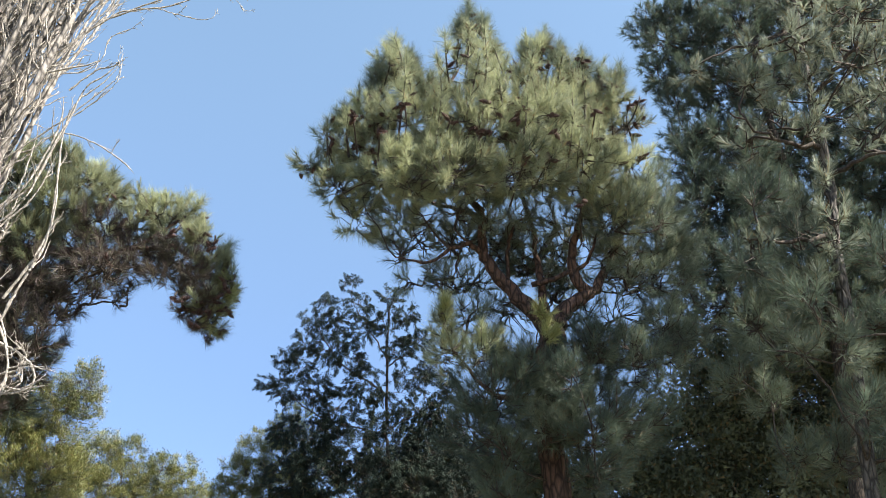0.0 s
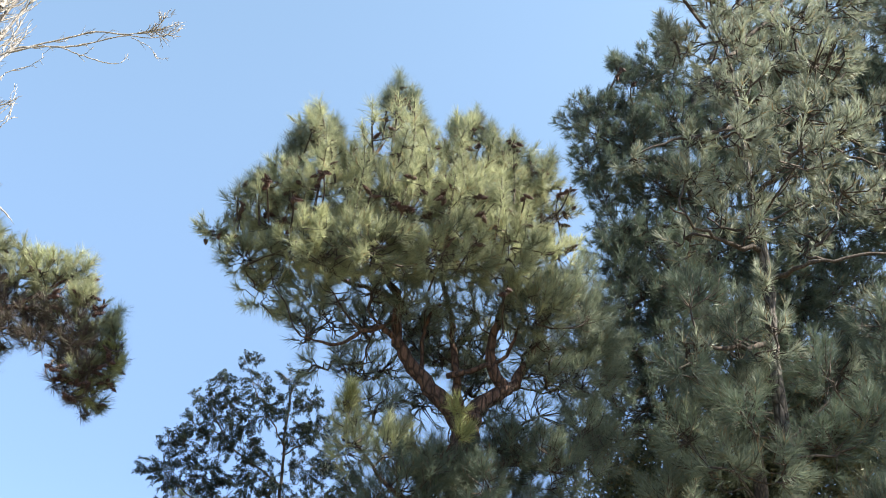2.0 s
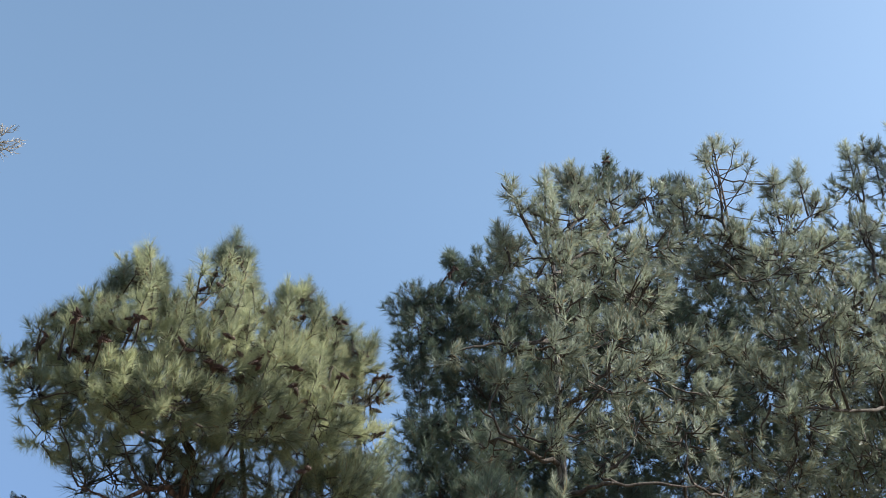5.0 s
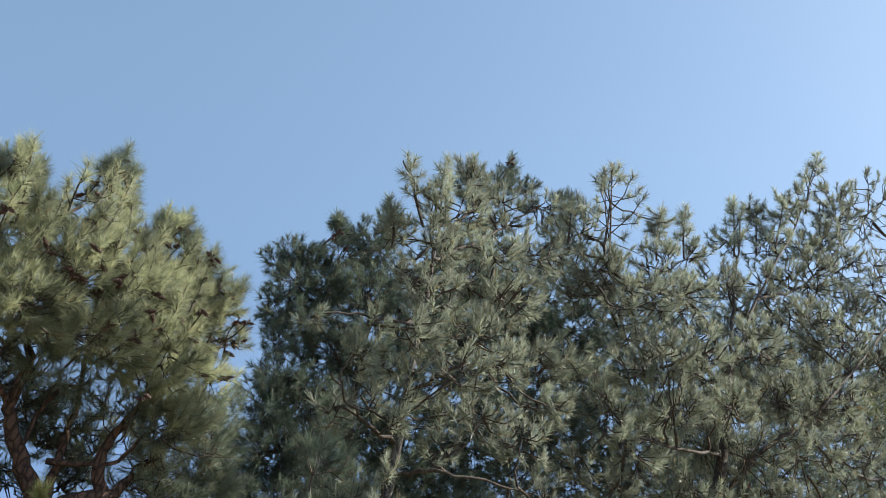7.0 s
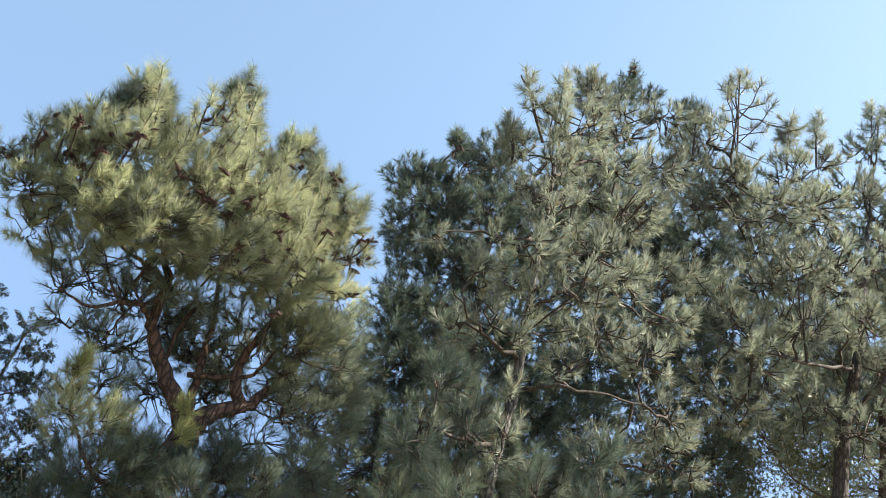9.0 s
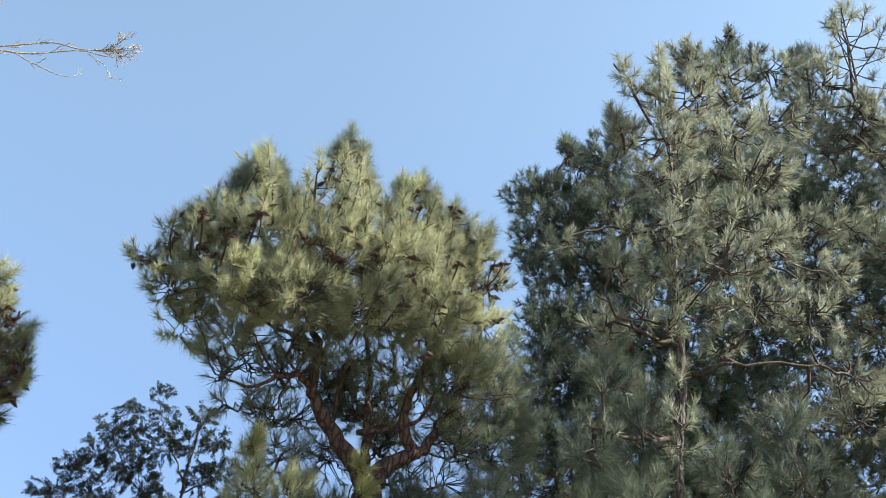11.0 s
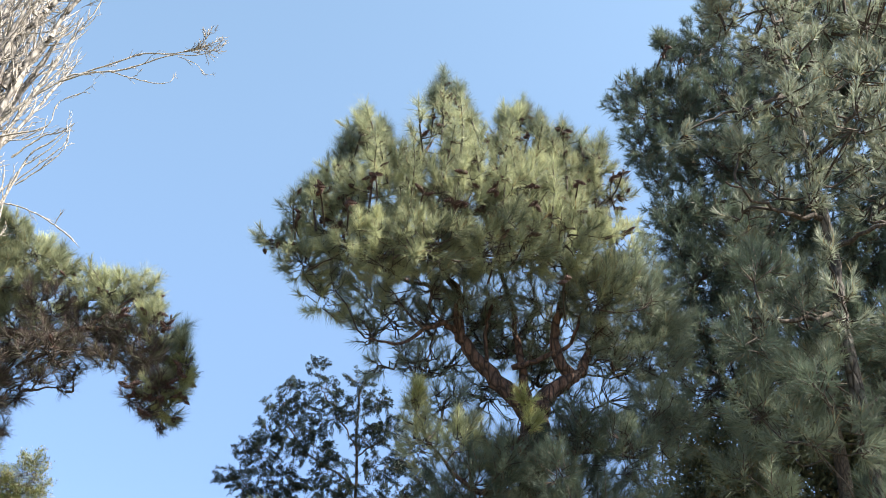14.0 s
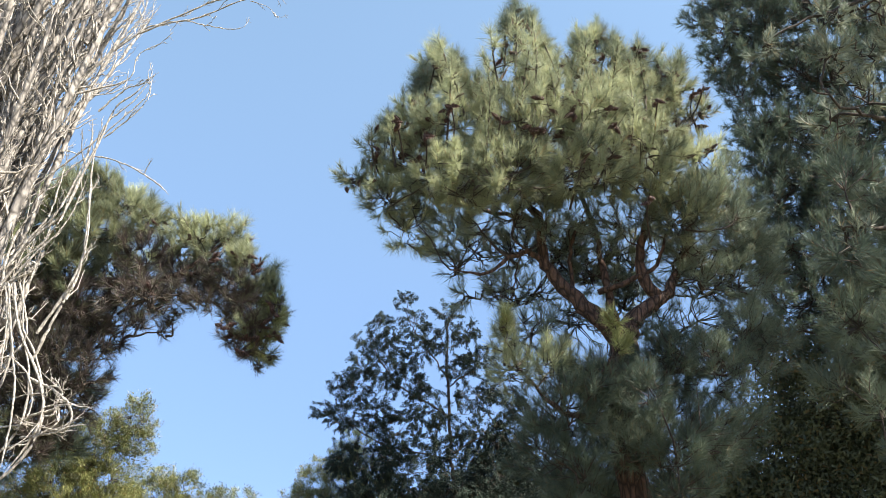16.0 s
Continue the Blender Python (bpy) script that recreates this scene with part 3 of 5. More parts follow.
# thin growth under the crown; the needle tone carries its shade
clumps = [
    (-0.46, 10, 5.73, 0.2), (-0.14, 10, 5.55, 0.21), (-0.59, 10, 5.93, 0.17), (0.05, 10, 5.37, 0.21), (0.3, 10.6, 5.59, 0.22), (0.64, 10.7, 6.13, 0.27),
    (2.12, 9.9, 5.49, 0.2), (1.45, 10.8, 5.58, 0.3), (1.61, 10.7, 5.43, 0.26), (1.58, 10.9, 5.76, 0.3), (1.05, 10.5, 5.82, 0.31), (1.4, 10.9, 5.9, 0.3),
    (0.49, 10.4, 5.56, 0.27), (0.77, 10.5, 5.31, 0.24), (2.14, 10.4, 5.86, 0.25), (2.04, 10.4, 5.95, 0.28), (0.15, 10.2, 5.98, 0.37), (0.7, 10.4, 6.08, 0.41),
    (0.15, 10, 5.4, 0.33), (0.84, 10.4, 5.93, 0.34), (1.26, 10.5, 6.05, 0.35), (1.53, 10.5, 5.83, 0.35), (2.1, 9.9, 5.84, 0.33), (2.2, 10, 5.43, 0.35),
] + [
    (2.42, 10.2, 5.51, 0.37), (0.49, 10.3, 5.09, 0.33), (0.91, 10.6, 5.2, 0.31), (1.75, 10.3, 5.11, 0.34), (-0.26, 10.3, 6.02, 0.38), (2.1, 10.1, 5.05, 0.33),
    (2.68, 10.3, 6.06, 0.39), (0.33, 9.7, 4.89, 0.31), (-0.37, 10, 5.39, 0.23), (1.67, 10.8, 6.5, 0.36), (0.88, 10.8, 6.56, 0.36),
    (0.9, 10.5, 5.75, 0.28), (1.35, 10.6, 5.7, 0.26), (1.4, 10.5, 6.05, 0.28), (0.75, 10.6, 6.1, 0.3), (1.02, 10.6, 6.15, 0.3), (0.2, 9.7, 6.15, 0.24), (-0.2, 9.7, 6.1, 0.26), (0.35, 9.6, 6.3, 0.22),
]
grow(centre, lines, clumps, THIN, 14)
# more of the underside, again darkened by needle colour in place of shade
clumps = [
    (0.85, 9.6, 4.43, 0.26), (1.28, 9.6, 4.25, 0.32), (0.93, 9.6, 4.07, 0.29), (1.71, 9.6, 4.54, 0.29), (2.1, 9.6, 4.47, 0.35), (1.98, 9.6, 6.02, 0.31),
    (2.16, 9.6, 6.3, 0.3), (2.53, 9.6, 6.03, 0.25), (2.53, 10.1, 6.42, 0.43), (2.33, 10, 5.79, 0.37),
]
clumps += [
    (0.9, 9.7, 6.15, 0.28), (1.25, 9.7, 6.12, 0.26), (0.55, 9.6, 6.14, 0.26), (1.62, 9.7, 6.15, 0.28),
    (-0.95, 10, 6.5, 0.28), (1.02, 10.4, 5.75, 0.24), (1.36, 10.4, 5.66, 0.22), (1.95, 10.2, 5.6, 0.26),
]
grow(centre, lines, clumps, dict(SOFT, count=70, leaf=PINE_HALF_LIT), 15)
clumps = [
    (2.32, 10.3, 7.74, 0.15), (2.51, 10.3, 7.98, 0.11), (2.19, 10.3, 7.44, 0.17), (2.14, 10.3, 7.91, 0.13), (1.29, 10, 8.75, 0.13), (1.87, 10, 7.97, 0.17),
    (0.93, 9.8, 8.12, 0.14), (0.39, 9.4, 7, 0.2),
]
more, ways = grow(centre, lines, clumps, DEAD, 16)
cones(centre, more, ways, 26, rng)
# tufts in a patch of sun, the light put into their needle colour
clumps = [
    (1.08, 9.1, 4.76, 0.13), (1.14, 9.1, 4.52, 0.16), (0.02, 9.1, 4.78, 0.13),
]
grow(centre, lines, clumps, SUN_PATCH, 17)
# top shoots: dimmer light than the face, put in as a darker needle colour
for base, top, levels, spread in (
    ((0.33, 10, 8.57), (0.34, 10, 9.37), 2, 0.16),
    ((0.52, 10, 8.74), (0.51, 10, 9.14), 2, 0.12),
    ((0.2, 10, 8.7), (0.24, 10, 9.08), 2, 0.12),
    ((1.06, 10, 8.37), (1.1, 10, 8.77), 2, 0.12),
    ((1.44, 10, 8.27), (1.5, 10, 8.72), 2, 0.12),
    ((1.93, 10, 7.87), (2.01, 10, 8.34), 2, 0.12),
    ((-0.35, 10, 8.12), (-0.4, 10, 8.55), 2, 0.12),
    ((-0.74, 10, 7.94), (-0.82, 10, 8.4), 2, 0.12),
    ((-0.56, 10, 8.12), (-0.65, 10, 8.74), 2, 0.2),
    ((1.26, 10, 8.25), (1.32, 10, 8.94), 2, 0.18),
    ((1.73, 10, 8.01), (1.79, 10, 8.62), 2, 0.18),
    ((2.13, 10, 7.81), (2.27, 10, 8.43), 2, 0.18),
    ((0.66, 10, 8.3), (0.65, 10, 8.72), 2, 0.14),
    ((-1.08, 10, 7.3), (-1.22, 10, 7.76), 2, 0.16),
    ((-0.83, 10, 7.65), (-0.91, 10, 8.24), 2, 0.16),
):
    leader(centre, base, top, levels, spread, dict(LONG, leaf=PINE_HALF_LIT), rng, rng.integers(2, 6))

# plumes that rise from the face of the crown, their stems showing between the needles
for x, y, z in (
    (-1.1, 9.8, 7.1), (-0.8, 9.7, 7.3), (-0.5, 9.3, 7.0), (-0.3, 9.4, 7.5), (0.0, 9.3, 7.2), (0.3, 9.2, 7.4), (0.1, 9.4, 7.8), (0.5, 9.3, 7.8), (0.7, 9.2, 7.3),
    (0.95, 9.4, 7.7), (1.1, 9.1, 7.2), (1.3, 9.4, 7.6), (1.5, 9.3, 7.1), (1.7, 9.5, 7.5), (1.9, 9.7, 7.2), (0.4, 9.1, 6.8), (0.9, 9.0, 6.8), (-0.1, 9.1, 6.7),
    (1.4, 9.2, 6.6), (2.1, 9.9, 7.5), (0.8, 9.7, 8.1), (1.2, 9.8, 8.0), (-0.4, 9.8, 8.0), (0.3, 9.7, 8.3), (1.75, 9.8, 7.9), (-1.35, 10, 7.1),
):
    lean = rng.normal(0, 0.09, 3)
    leader(centre, (x, y, z - 0.2), (x + lean[0], y - 0.2 + lean[1], z + rng.uniform(0.3, 0.5)), 1, rng.uniform(0.12, 0.22), LONG, rng, rng.integers(0, 3))

cone_clusters(centre, (
    (-0.64, 9.75, 8.22), (-0.44, 9.75, 8.16), (-0.87, 9.75, 7.68), (-1.16, 9.75, 7.32), (0.23, 9.75, 8.48), (0.34, 9.75, 8.68), (0.02, 9.75, 7.98), (0.50, 9.75, 7.88), (0.81, 9.75, 8.09), (1.18, 9.75, 8.19), (1.37, 9.75, 8.18), (1.62, 9.75, 8.05), (2.06, 9.75, 7.95), (2.29, 9.75, 7.67), (2.42, 9.75, 7.70), (-1.30, 9.75, 7.11), (1.74, 9.75, 8.28),
), rng)
cone_clusters(centre, (
    (-0.74, 8.85, 6.77), (1.71, 8.85, 6.95), (1.23, 8.85, 6.76), (0.90, 8.85, 6.39), (1.23, 8.85, 6.41), (1.50, 8.85, 5.95), (0.40, 8.85, 6.78), (-1.00, 8.85, 6.92), (0.05, 8.85, 6.87), (0.51, 8.85, 6.67), (-0.41, 8.85, 7.06), (0.81, 8.85, 6.93),
), rng, 0.5)

near = tree_thing("pine_tree", (3.39, 7.2, 0), "grey-green pine with stiff bottle-brush needle tufts on a slender grey trunk", "pine tree")
rng = np.random.default_rng(21)
lines = [stem("trunk", ((3.39, 7.2, 0), (3.42, 7.2, 1.6), (3.44, 7.2, 4.63), (3.45, 7.2, 5.17), (3.45, 7.2, 5.68), (3.42, 7.2, 6.21), (3.39, 7.2, 6.99), (3.37, 7.2, 7.78), (3.32, 7.2, 8.46)), 0.068, 0.01, BARK_GREY, near, 24, 14, 0.012, rng)[1]]
lines.append(stem("limb", ((3.45, 7.2, 5.68), (2.97, 7, 5.65), (2.51, 6.8, 5.79)), 0.025, 0.007, BARK_DARK, near, 16, 9, 0.014, rng)[1])
lines.append(stem("limb", ((3.42, 7.2, 6.21), (3.72, 6.9, 6.52), (3.78, 6.7, 6.74)), 0.025, 0.007, BARK_DARK, near, 16, 9, 0.014, rng)[1])
lines.append(stem("limb", ((3.39, 7.2, 6.99), (2.9, 6.9, 6.62), (2.22, 6.8, 6.28)), 0.024, 0.007, BARK_DARK, near, 16, 9, 0.014, rng)[1])
lines.append(stem("limb", ((3.37, 7.2, 7.78), (4.1, 7.5, 8.77), (4.67, 7.6, 9.59)), 0.025, 0.007, BARK_DARK, near, 16, 9, 0.014, rng)[1])
lines.append(stem("limb", ((3.32, 7.2, 8.46), (3, 7.2, 8.55), (2.74, 7.2, 8.78)), 0.03, 0.007, BARK_DARK, near, 16, 9, 0.014, rng)[1])
lines.append(stem("limb", ((3.46, 7.2, 5.39), (3.71, 6.8, 5.4), (4.55, 6.8, 5.59)), 0.025, 0.007, BARK_DARK, near, 16, 9, 0.014, rng)[1])
lines.append(stem("limb", ((3.45, 7.2, 4.84), (2.88, 6.9, 4.61), (2.54, 6.9, 4.65)), 0.025, 0.007, BARK_DARK, near, 16, 9, 0.014, rng)[1])
clumps = [
    (3.25, 7.2, 8.4, 0.26), (3.69, 7.5, 9.4, 0.29), (3.44, 7, 8.34, 0.35), (3.19, 6.9, 7.64, 0.36), (3.06, 7.7, 8.24, 0.27), (4.3, 7.6, 9.32, 0.37),
    (4.89, 7.7, 9.8, 0.35), (4.13, 7.3, 8.34, 0.4), (4.75, 7.5, 8.87, 0.39), (2.83, 6.8, 6.53, 0.18), (3.29, 6.7, 7.04, 0.32), (3.14, 6.6, 6.44, 0.28),
    (3.69, 6.7, 6.81, 0.35), (4.4, 7.3, 7.89, 0.39), (2.24, 6.8, 6.22, 0.17), (2.73, 6.9, 6.2, 0.23), (3.57, 6.5, 6.22, 0.3),
]
grow(near, lines, clumps, STIFF, 21, 0.85)
clumps = [
    (3.28, 6.85, 5.29, 0.16), (3.3, 6.85, 4.62, 0.17), (3.31, 6.9, 6.04, 0.14), (3.24, 6.85, 5.69, 0.19), (3.29, 6.85, 4.89, 0.18), (3.32, 6.9, 6.29, 0.19),
    (3.11, 7.5, 6.15, 0.27), (2.8, 7.3, 5.79, 0.23), (4.32, 7, 6.91, 0.28), (3.76, 6.9, 5.69, 0.23), (4.03, 6.8, 6.09, 0.31), (4.56, 6.9, 6.16, 0.33),
    (3.13, 7.4, 5.01, 0.25), (2.65, 7, 4.63, 0.21), (4.67, 7.4, 5.39, 0.33), (4.96, 7, 5.72, 0.33), (5.09, 7.1, 6.83, 0.23), (5.26, 7.2, 5.44, 0.33),
    (4.09, 7.4, 4.69, 0.31), (3.03, 7.2, 4.35, 0.29),
]
grow(near, lines, clumps, STIFF, 22)
# low boughs: shade put in as a duller needle colour than the top
clumps = [
    (2.82, 6.9, 3.77, 0.28), (3.18, 6.7, 3.66, 0.24), (3.26, 7.4, 2.97, 0.29), (3.68, 7.5, 3.47, 0.26), (2.85, 7.3, 2.94, 0.27), (2.62, 7.2, 4.01, 0.27),
    (2.73, 7.3, 3.45, 0.25), (3.55, 7.4, 2.74, 0.28), (2.49, 7.4, 3.62, 0.24), (3.07, 7.1, 4.44, 0.28), (2.75, 7.3, 4.51, 0.28), (3.08, 7.2, 5.01, 0.32),
]
grow(near, lines, clumps, dict(SOFT, leaf=PINE_HALF_LIT), 23)
# further low boughs in a still darker tone that stands for shade
clumps = [
    (3.6, 6.8, 3.9, 0.3), (4.0, 6.9, 4.2, 0.32), (4.4, 6.9, 4.6, 0.32), (3.9, 6.8, 3.4, 0.34), (4.4, 7.0, 3.8, 0.36), (4.8, 7.1, 4.4, 0.36), (3.5, 6.7, 4.5, 0.22),
    (3.3, 6.8, 3.2, 0.28), (3.7, 6.9, 2.9, 0.3), (2.5, 6.9, 4.4, 0.26), (2.9, 6.8, 4.1, 0.26), (2.7, 6.9, 5.1, 0.28), (3.0, 6.9, 4.7, 0.22), (4.2, 7.0, 5.1, 0.3),
]
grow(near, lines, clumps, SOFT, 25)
clumps = [
    (3.32, 7.5, 7.67, 0.29), (4.09, 7.6, 8.15, 0.34), (3.69, 7.6, 8.46, 0.31), (4.71, 7.6, 8.3, 0.35), (3.35, 7.4, 6.65, 0.27), (3.79, 7.4, 7.04, 0.31),
    (4.43, 7.5, 7.17, 0.33), (4.05, 7.5, 6.41, 0.27), (4.97, 7.5, 7.49, 0.34), (5.02, 7.4, 6.9, 0.33), (5.41, 7.5, 7.74, 0.29),
]
grow(near, lines, clumps, STIFF, 24)
for base, top, levels, spread in (
    ((3.16, 7.2, 8.1), (2.76, 7.2, 8.9), 2, 0.26),
    ((3.25, 7.2, 8.32), (3.23, 7.2, 9.17), 2, 0.18),
    ((3.85, 7.5, 8.94), (3.66, 7.5, 9.65), 2, 0.2),
    ((3, 7.5, 8), (2.82, 7.5, 8.49), 2, 0.16),
):
    leader(near, base, top, levels, spread, STIFF, rng)

right = tree_thing("pine_tree", (7.64, 7.6, 0), "broad grey-green pine with stiff tufts and a leaning limb", "pine tree")
rng = np.random.default_rng(31)
lines = [stem("trunk", ((7.64, 7.6, 0), (7.67, 7.6, 1.8), (7.69, 7.6, 6.59), (7.8, 7.6, 7.3), (7.92, 7.6, 8.05), (7.95, 7.6, 8.89), (7.36, 7.6, 9.62), (6.27, 7.6, 9.48)), 0.11, 0.014, BARK_DARK, right, 24, 14, 0.012, rng)[1]]
lines.append(stem("limb", ((7.74, 7.6, 6.98), (8.4, 7.4, 8), (9.08, 7.3, 8.64), (10.21, 7.4, 10.08), (12.11, 7.6, 12.54)), 0.036, 0.014, BARK_DARK, right, 16, 9, 0.014, rng)[1])
lines.append(stem("limb", ((6.95, 7.6, 9.59), (5.9, 7.6, 9.42), (5.8, 7.6, 10.3), (5.77, 7.6, 11.09)), 0.025, 0.007, BARK_DARK, right, 16, 9, 0.014, rng)[1])
lines.append(stem("limb", ((7.95, 7.6, 8.89), (8.49, 7.6, 10.41), (9.37, 7.6, 12.37), (10.03, 7.6, 14.19)), 0.026, 0.007, BARK_DARK, right, 16, 9, 0.014, rng)[1])
lines.append(stem("limb", ((7.96, 7.6, 8.73), (8.36, 7.9, 10.67), (8.54, 7.9, 12.31)), 0.03, 0.007, BARK_DARK, right, 16, 9, 0.014, rng)[1])
lines.append(stem("limb", ((8.49, 7.6, 10.41), (9.89, 7.8, 11.7), (11.3, 7.8, 13.94)), 0.03, 0.007, BARK_DARK, right, 16, 9, 0.014, rng)[1])
lines.append(stem("limb", ((7.86, 7.6, 7.71), (6.59, 7.2, 7.1), (5.7, 7.1, 6.89)), 0.025, 0.007, BARK_DARK, right, 16, 9, 0.014, rng)[1])
clumps = [
    (5.97, 7.6, 9.6, 0.29), (6.65, 7.6, 10.7, 0.23), (5.56, 7.8, 9.95, 0.35), (5.82, 7.7, 9.33, 0.43), (6.69, 7.6, 10.03, 0.38), (7.26, 7.6, 10.51, 0.3),
    (6.17, 7.3, 8.83, 0.45), (5.75, 8, 9.16, 0.36), (6.96, 7.3, 9.41, 0.4), (8.84, 7.9, 12.52, 0.28), (8.18, 7.9, 11.5, 0.31), (9, 7.8, 11.89, 0.4),
    (8.03, 7.7, 10.47, 0.36),
]
grow(right, lines, clumps, STIFF, 31, 0.85)
clumps = [
    (9.49, 7.6, 13.04, 0.27), (9.17, 7.6, 12.64, 0.32), (10.3, 7.6, 13.5, 0.4), (10.02, 7.8, 12.57, 0.43), (9.39, 7.9, 11.43, 0.41), (10.56, 7.7, 12.3, 0.44),
    (6.43, 7.1, 8.17, 0.4), (7.04, 7.1, 8.52, 0.45), (6.14, 7.4, 7.96, 0.33), (5.82, 7.3, 7.3, 0.34), (6.6, 7.1, 7.58, 0.42), (7.36, 7, 7.88, 0.38),
    (8.31, 7.4, 9.37, 0.51), (9.41, 7.6, 10.48, 0.52), (10.28, 7.7, 10.63, 0.58), (8.78, 7.5, 8.88, 0.47), (9.64, 7.4, 9.31, 0.54), (5.58, 7.4, 6.51, 0.3),
    (6.14, 7.2, 6.8, 0.37),
]
grow(right, lines, clumps, STIFF, 32)
clumps = [
    (8.34, 7.1, 8.03, 0.35), (9.04, 7.1, 8.72, 0.35), (7.88, 7.1, 7.57, 0.45), (8.87, 7.2, 7.94, 0.49), (9.98, 7.4, 8.54, 0.57), (6.69, 7.7, 6.38, 0.32),
    (7.6, 7.2, 6.69, 0.43), (8.52, 7.3, 7.13, 0.5), (9.88, 7.5, 7.72, 0.59), (11.62, 7.8, 14.29, 0.76), (11.53, 7.6, 12.41, 0.8), (11.42, 7.6, 10.63, 0.85),
    (11.21, 7.6, 9.02, 0.8), (13.35, 7.9, 14.46, 1.04), (13.12, 7.7, 12.27, 1.06), (12.6, 7.6, 10.27, 0.98), (14.99, 7.9, 14.18, 1.33), (14.59, 7.8, 11.77, 1.22),
    (10.79, 7.6, 7.67, 0.75), (8.72, 7.6, 6.57, 0.65),
]
grow(right, lines, clumps, dict(STIFF, density=125), 33)
clumps = [
    (9.63, 7.8, 12.19, 0.37), (10.42, 7.8, 12.72, 0.44), (9.77, 7.7, 11.57, 0.46), (9.06, 7.7, 10.51, 0.43), (8.8, 7.8, 11.01, 0.39), (10.57, 7.7, 13.38, 0.4),
    (5.52, 8.1, 9.81, 0.37), (6.28, 8, 9.41, 0.4), (7.33, 8.1, 9.92, 0.47), (8.11, 8.1, 10.81, 0.42), (6.76, 8, 8.89, 0.44), (7.76, 7.9, 8.9, 0.49),
    (8.72, 8, 10.44, 0.47), (8.92, 8, 9.22, 0.53), (9.81, 8, 10.08, 0.57), (10.68, 8, 11.62, 0.57), (6, 7.9, 7.92, 0.37), (6.95, 7.8, 7.61, 0.45),
    (7.76, 7.7, 7.84, 0.47), (6.25, 7.7, 6.51, 0.38), (7.2, 7.6, 6.94, 0.44), (9.7, 7.9, 9.24, 0.5), (10.78, 7.9, 9.81, 0.63),
]
grow(right, lines, clumps, STIFF, 34)
# unseen low boughs, added to block sun from the trees to their left
clumps = [
    (8.29, 7.2, 4.6, 0.75), (9.19, 7.4, 4.7, 0.75), (10.19, 7.3, 4.8, 0.75), (11.19, 7.6, 4.9, 0.75), (8.69, 8.1, 3.6, 0.75), (9.69, 7.1, 3.6, 0.75),
    (10.69, 7.9, 3.7, 0.75), (11.69, 7.4, 3.9, 0.75), (12.29, 7.8, 5.2, 0.75), (12.49, 7.6, 6.4, 0.75), (12.39, 7.8, 7.6, 0.75), (13.09, 7.6, 4.4, 0.75),
]
grow(right, lines, clumps, dict(STIFF, density=90), 35)
for base, top, levels, spread in (
    ((5.9, 7.6, 9.33), (5.77, 7.6, 11.15), 5, 0.66),
    ((7.12, 7.6, 10.32), (7.11, 7.6, 11.27), 2, 0.2),
    ((8.37, 7.9, 11.3), (8.36, 7.9, 12.47), 3, 0.26),
    ((9.62, 7.6, 12.78), (10.05, 7.6, 14.45), 3, 0.3),
    ((6.65, 7.6, 10), (6.68, 7.6, 10.94), 2, 0.2),
    ((8.83, 7.9, 11.61), (8.85, 7.9, 12.74), 2, 0.22),
    ((5.38, 7.8, 9.64), (5.34, 7.8, 10.46), 2, 0.2),
    ((8.9, 7.6, 11.6), (9.16, 7.6, 12.87), 2, 0.24),
):
    leader(right, base, top, levels, spread, STIFF, rng)

# its shade behind the nearer trees is put into the needle colour
dark = tree_thing("pine_tree", (5.49, 12.4, 0), "dense dark green pine with cones, shaded behind nearer trees", "pine tree")
rng = np.random.default_rng(41)
lines = [stem("trunk", ((5.49, 12.4, 0), (5.49, 12.4, 3), (5.49, 12.4, 6.62), (5.17, 12.4, 8.12), (4.93, 12.4, 10.09), (5.18, 12.4, 11.43), (5.85, 12.4, 12.92), (6.47, 12.4, 14.08)), 0.11, 0.012, BARK_DARK, dark, 24, 14, 0.012, rng)[1]]
lines.append(stem("limb", ((4.99, 12.4, 9.9), (4.14, 12.4, 10.16), (3.38, 12.4, 10.48)), 0.06, 0.007, BARK_DARK, dark, 16, 9, 0.014, rng)[1])
lines.append(stem("limb", ((5.05, 12.4, 9.07), (4.21, 12.4, 8.8), (3.59, 12.4, 8.86)), 0.05, 0.007, BARK_DARK, dark, 16, 9, 0.014, rng)[1])
lines.append(stem("limb", ((5.18, 12.4, 11.43), (6.7, 12.4, 12.16), (9.09, 12.4, 12.34)), 0.07, 0.014, BARK_DARK, dark, 16, 9, 0.014, rng)[1])
lines.append(stem("limb", ((5.14, 12.4, 8.5), (4.27, 12.4, 7.85), (3.78, 12.4, 7.4)), 0.05, 0.007, BARK_DARK, dark, 16, 9, 0.014, rng)[1])
lines.append(stem("limb", ((5.85, 12.4, 12.92), (6.64, 12.4, 14.5), (6.9, 12.4, 15.47)), 0.04, 0.007, BARK_DARK, dark, 16, 9, 0.014, rng)[1])
lines.append(stem("limb", ((4.54, 12.4, 11.25), (4.04, 12.4, 11.54)), 0.03, 0.007, BARK_DARK, dark, 16, 9, 0.014, rng)[1])
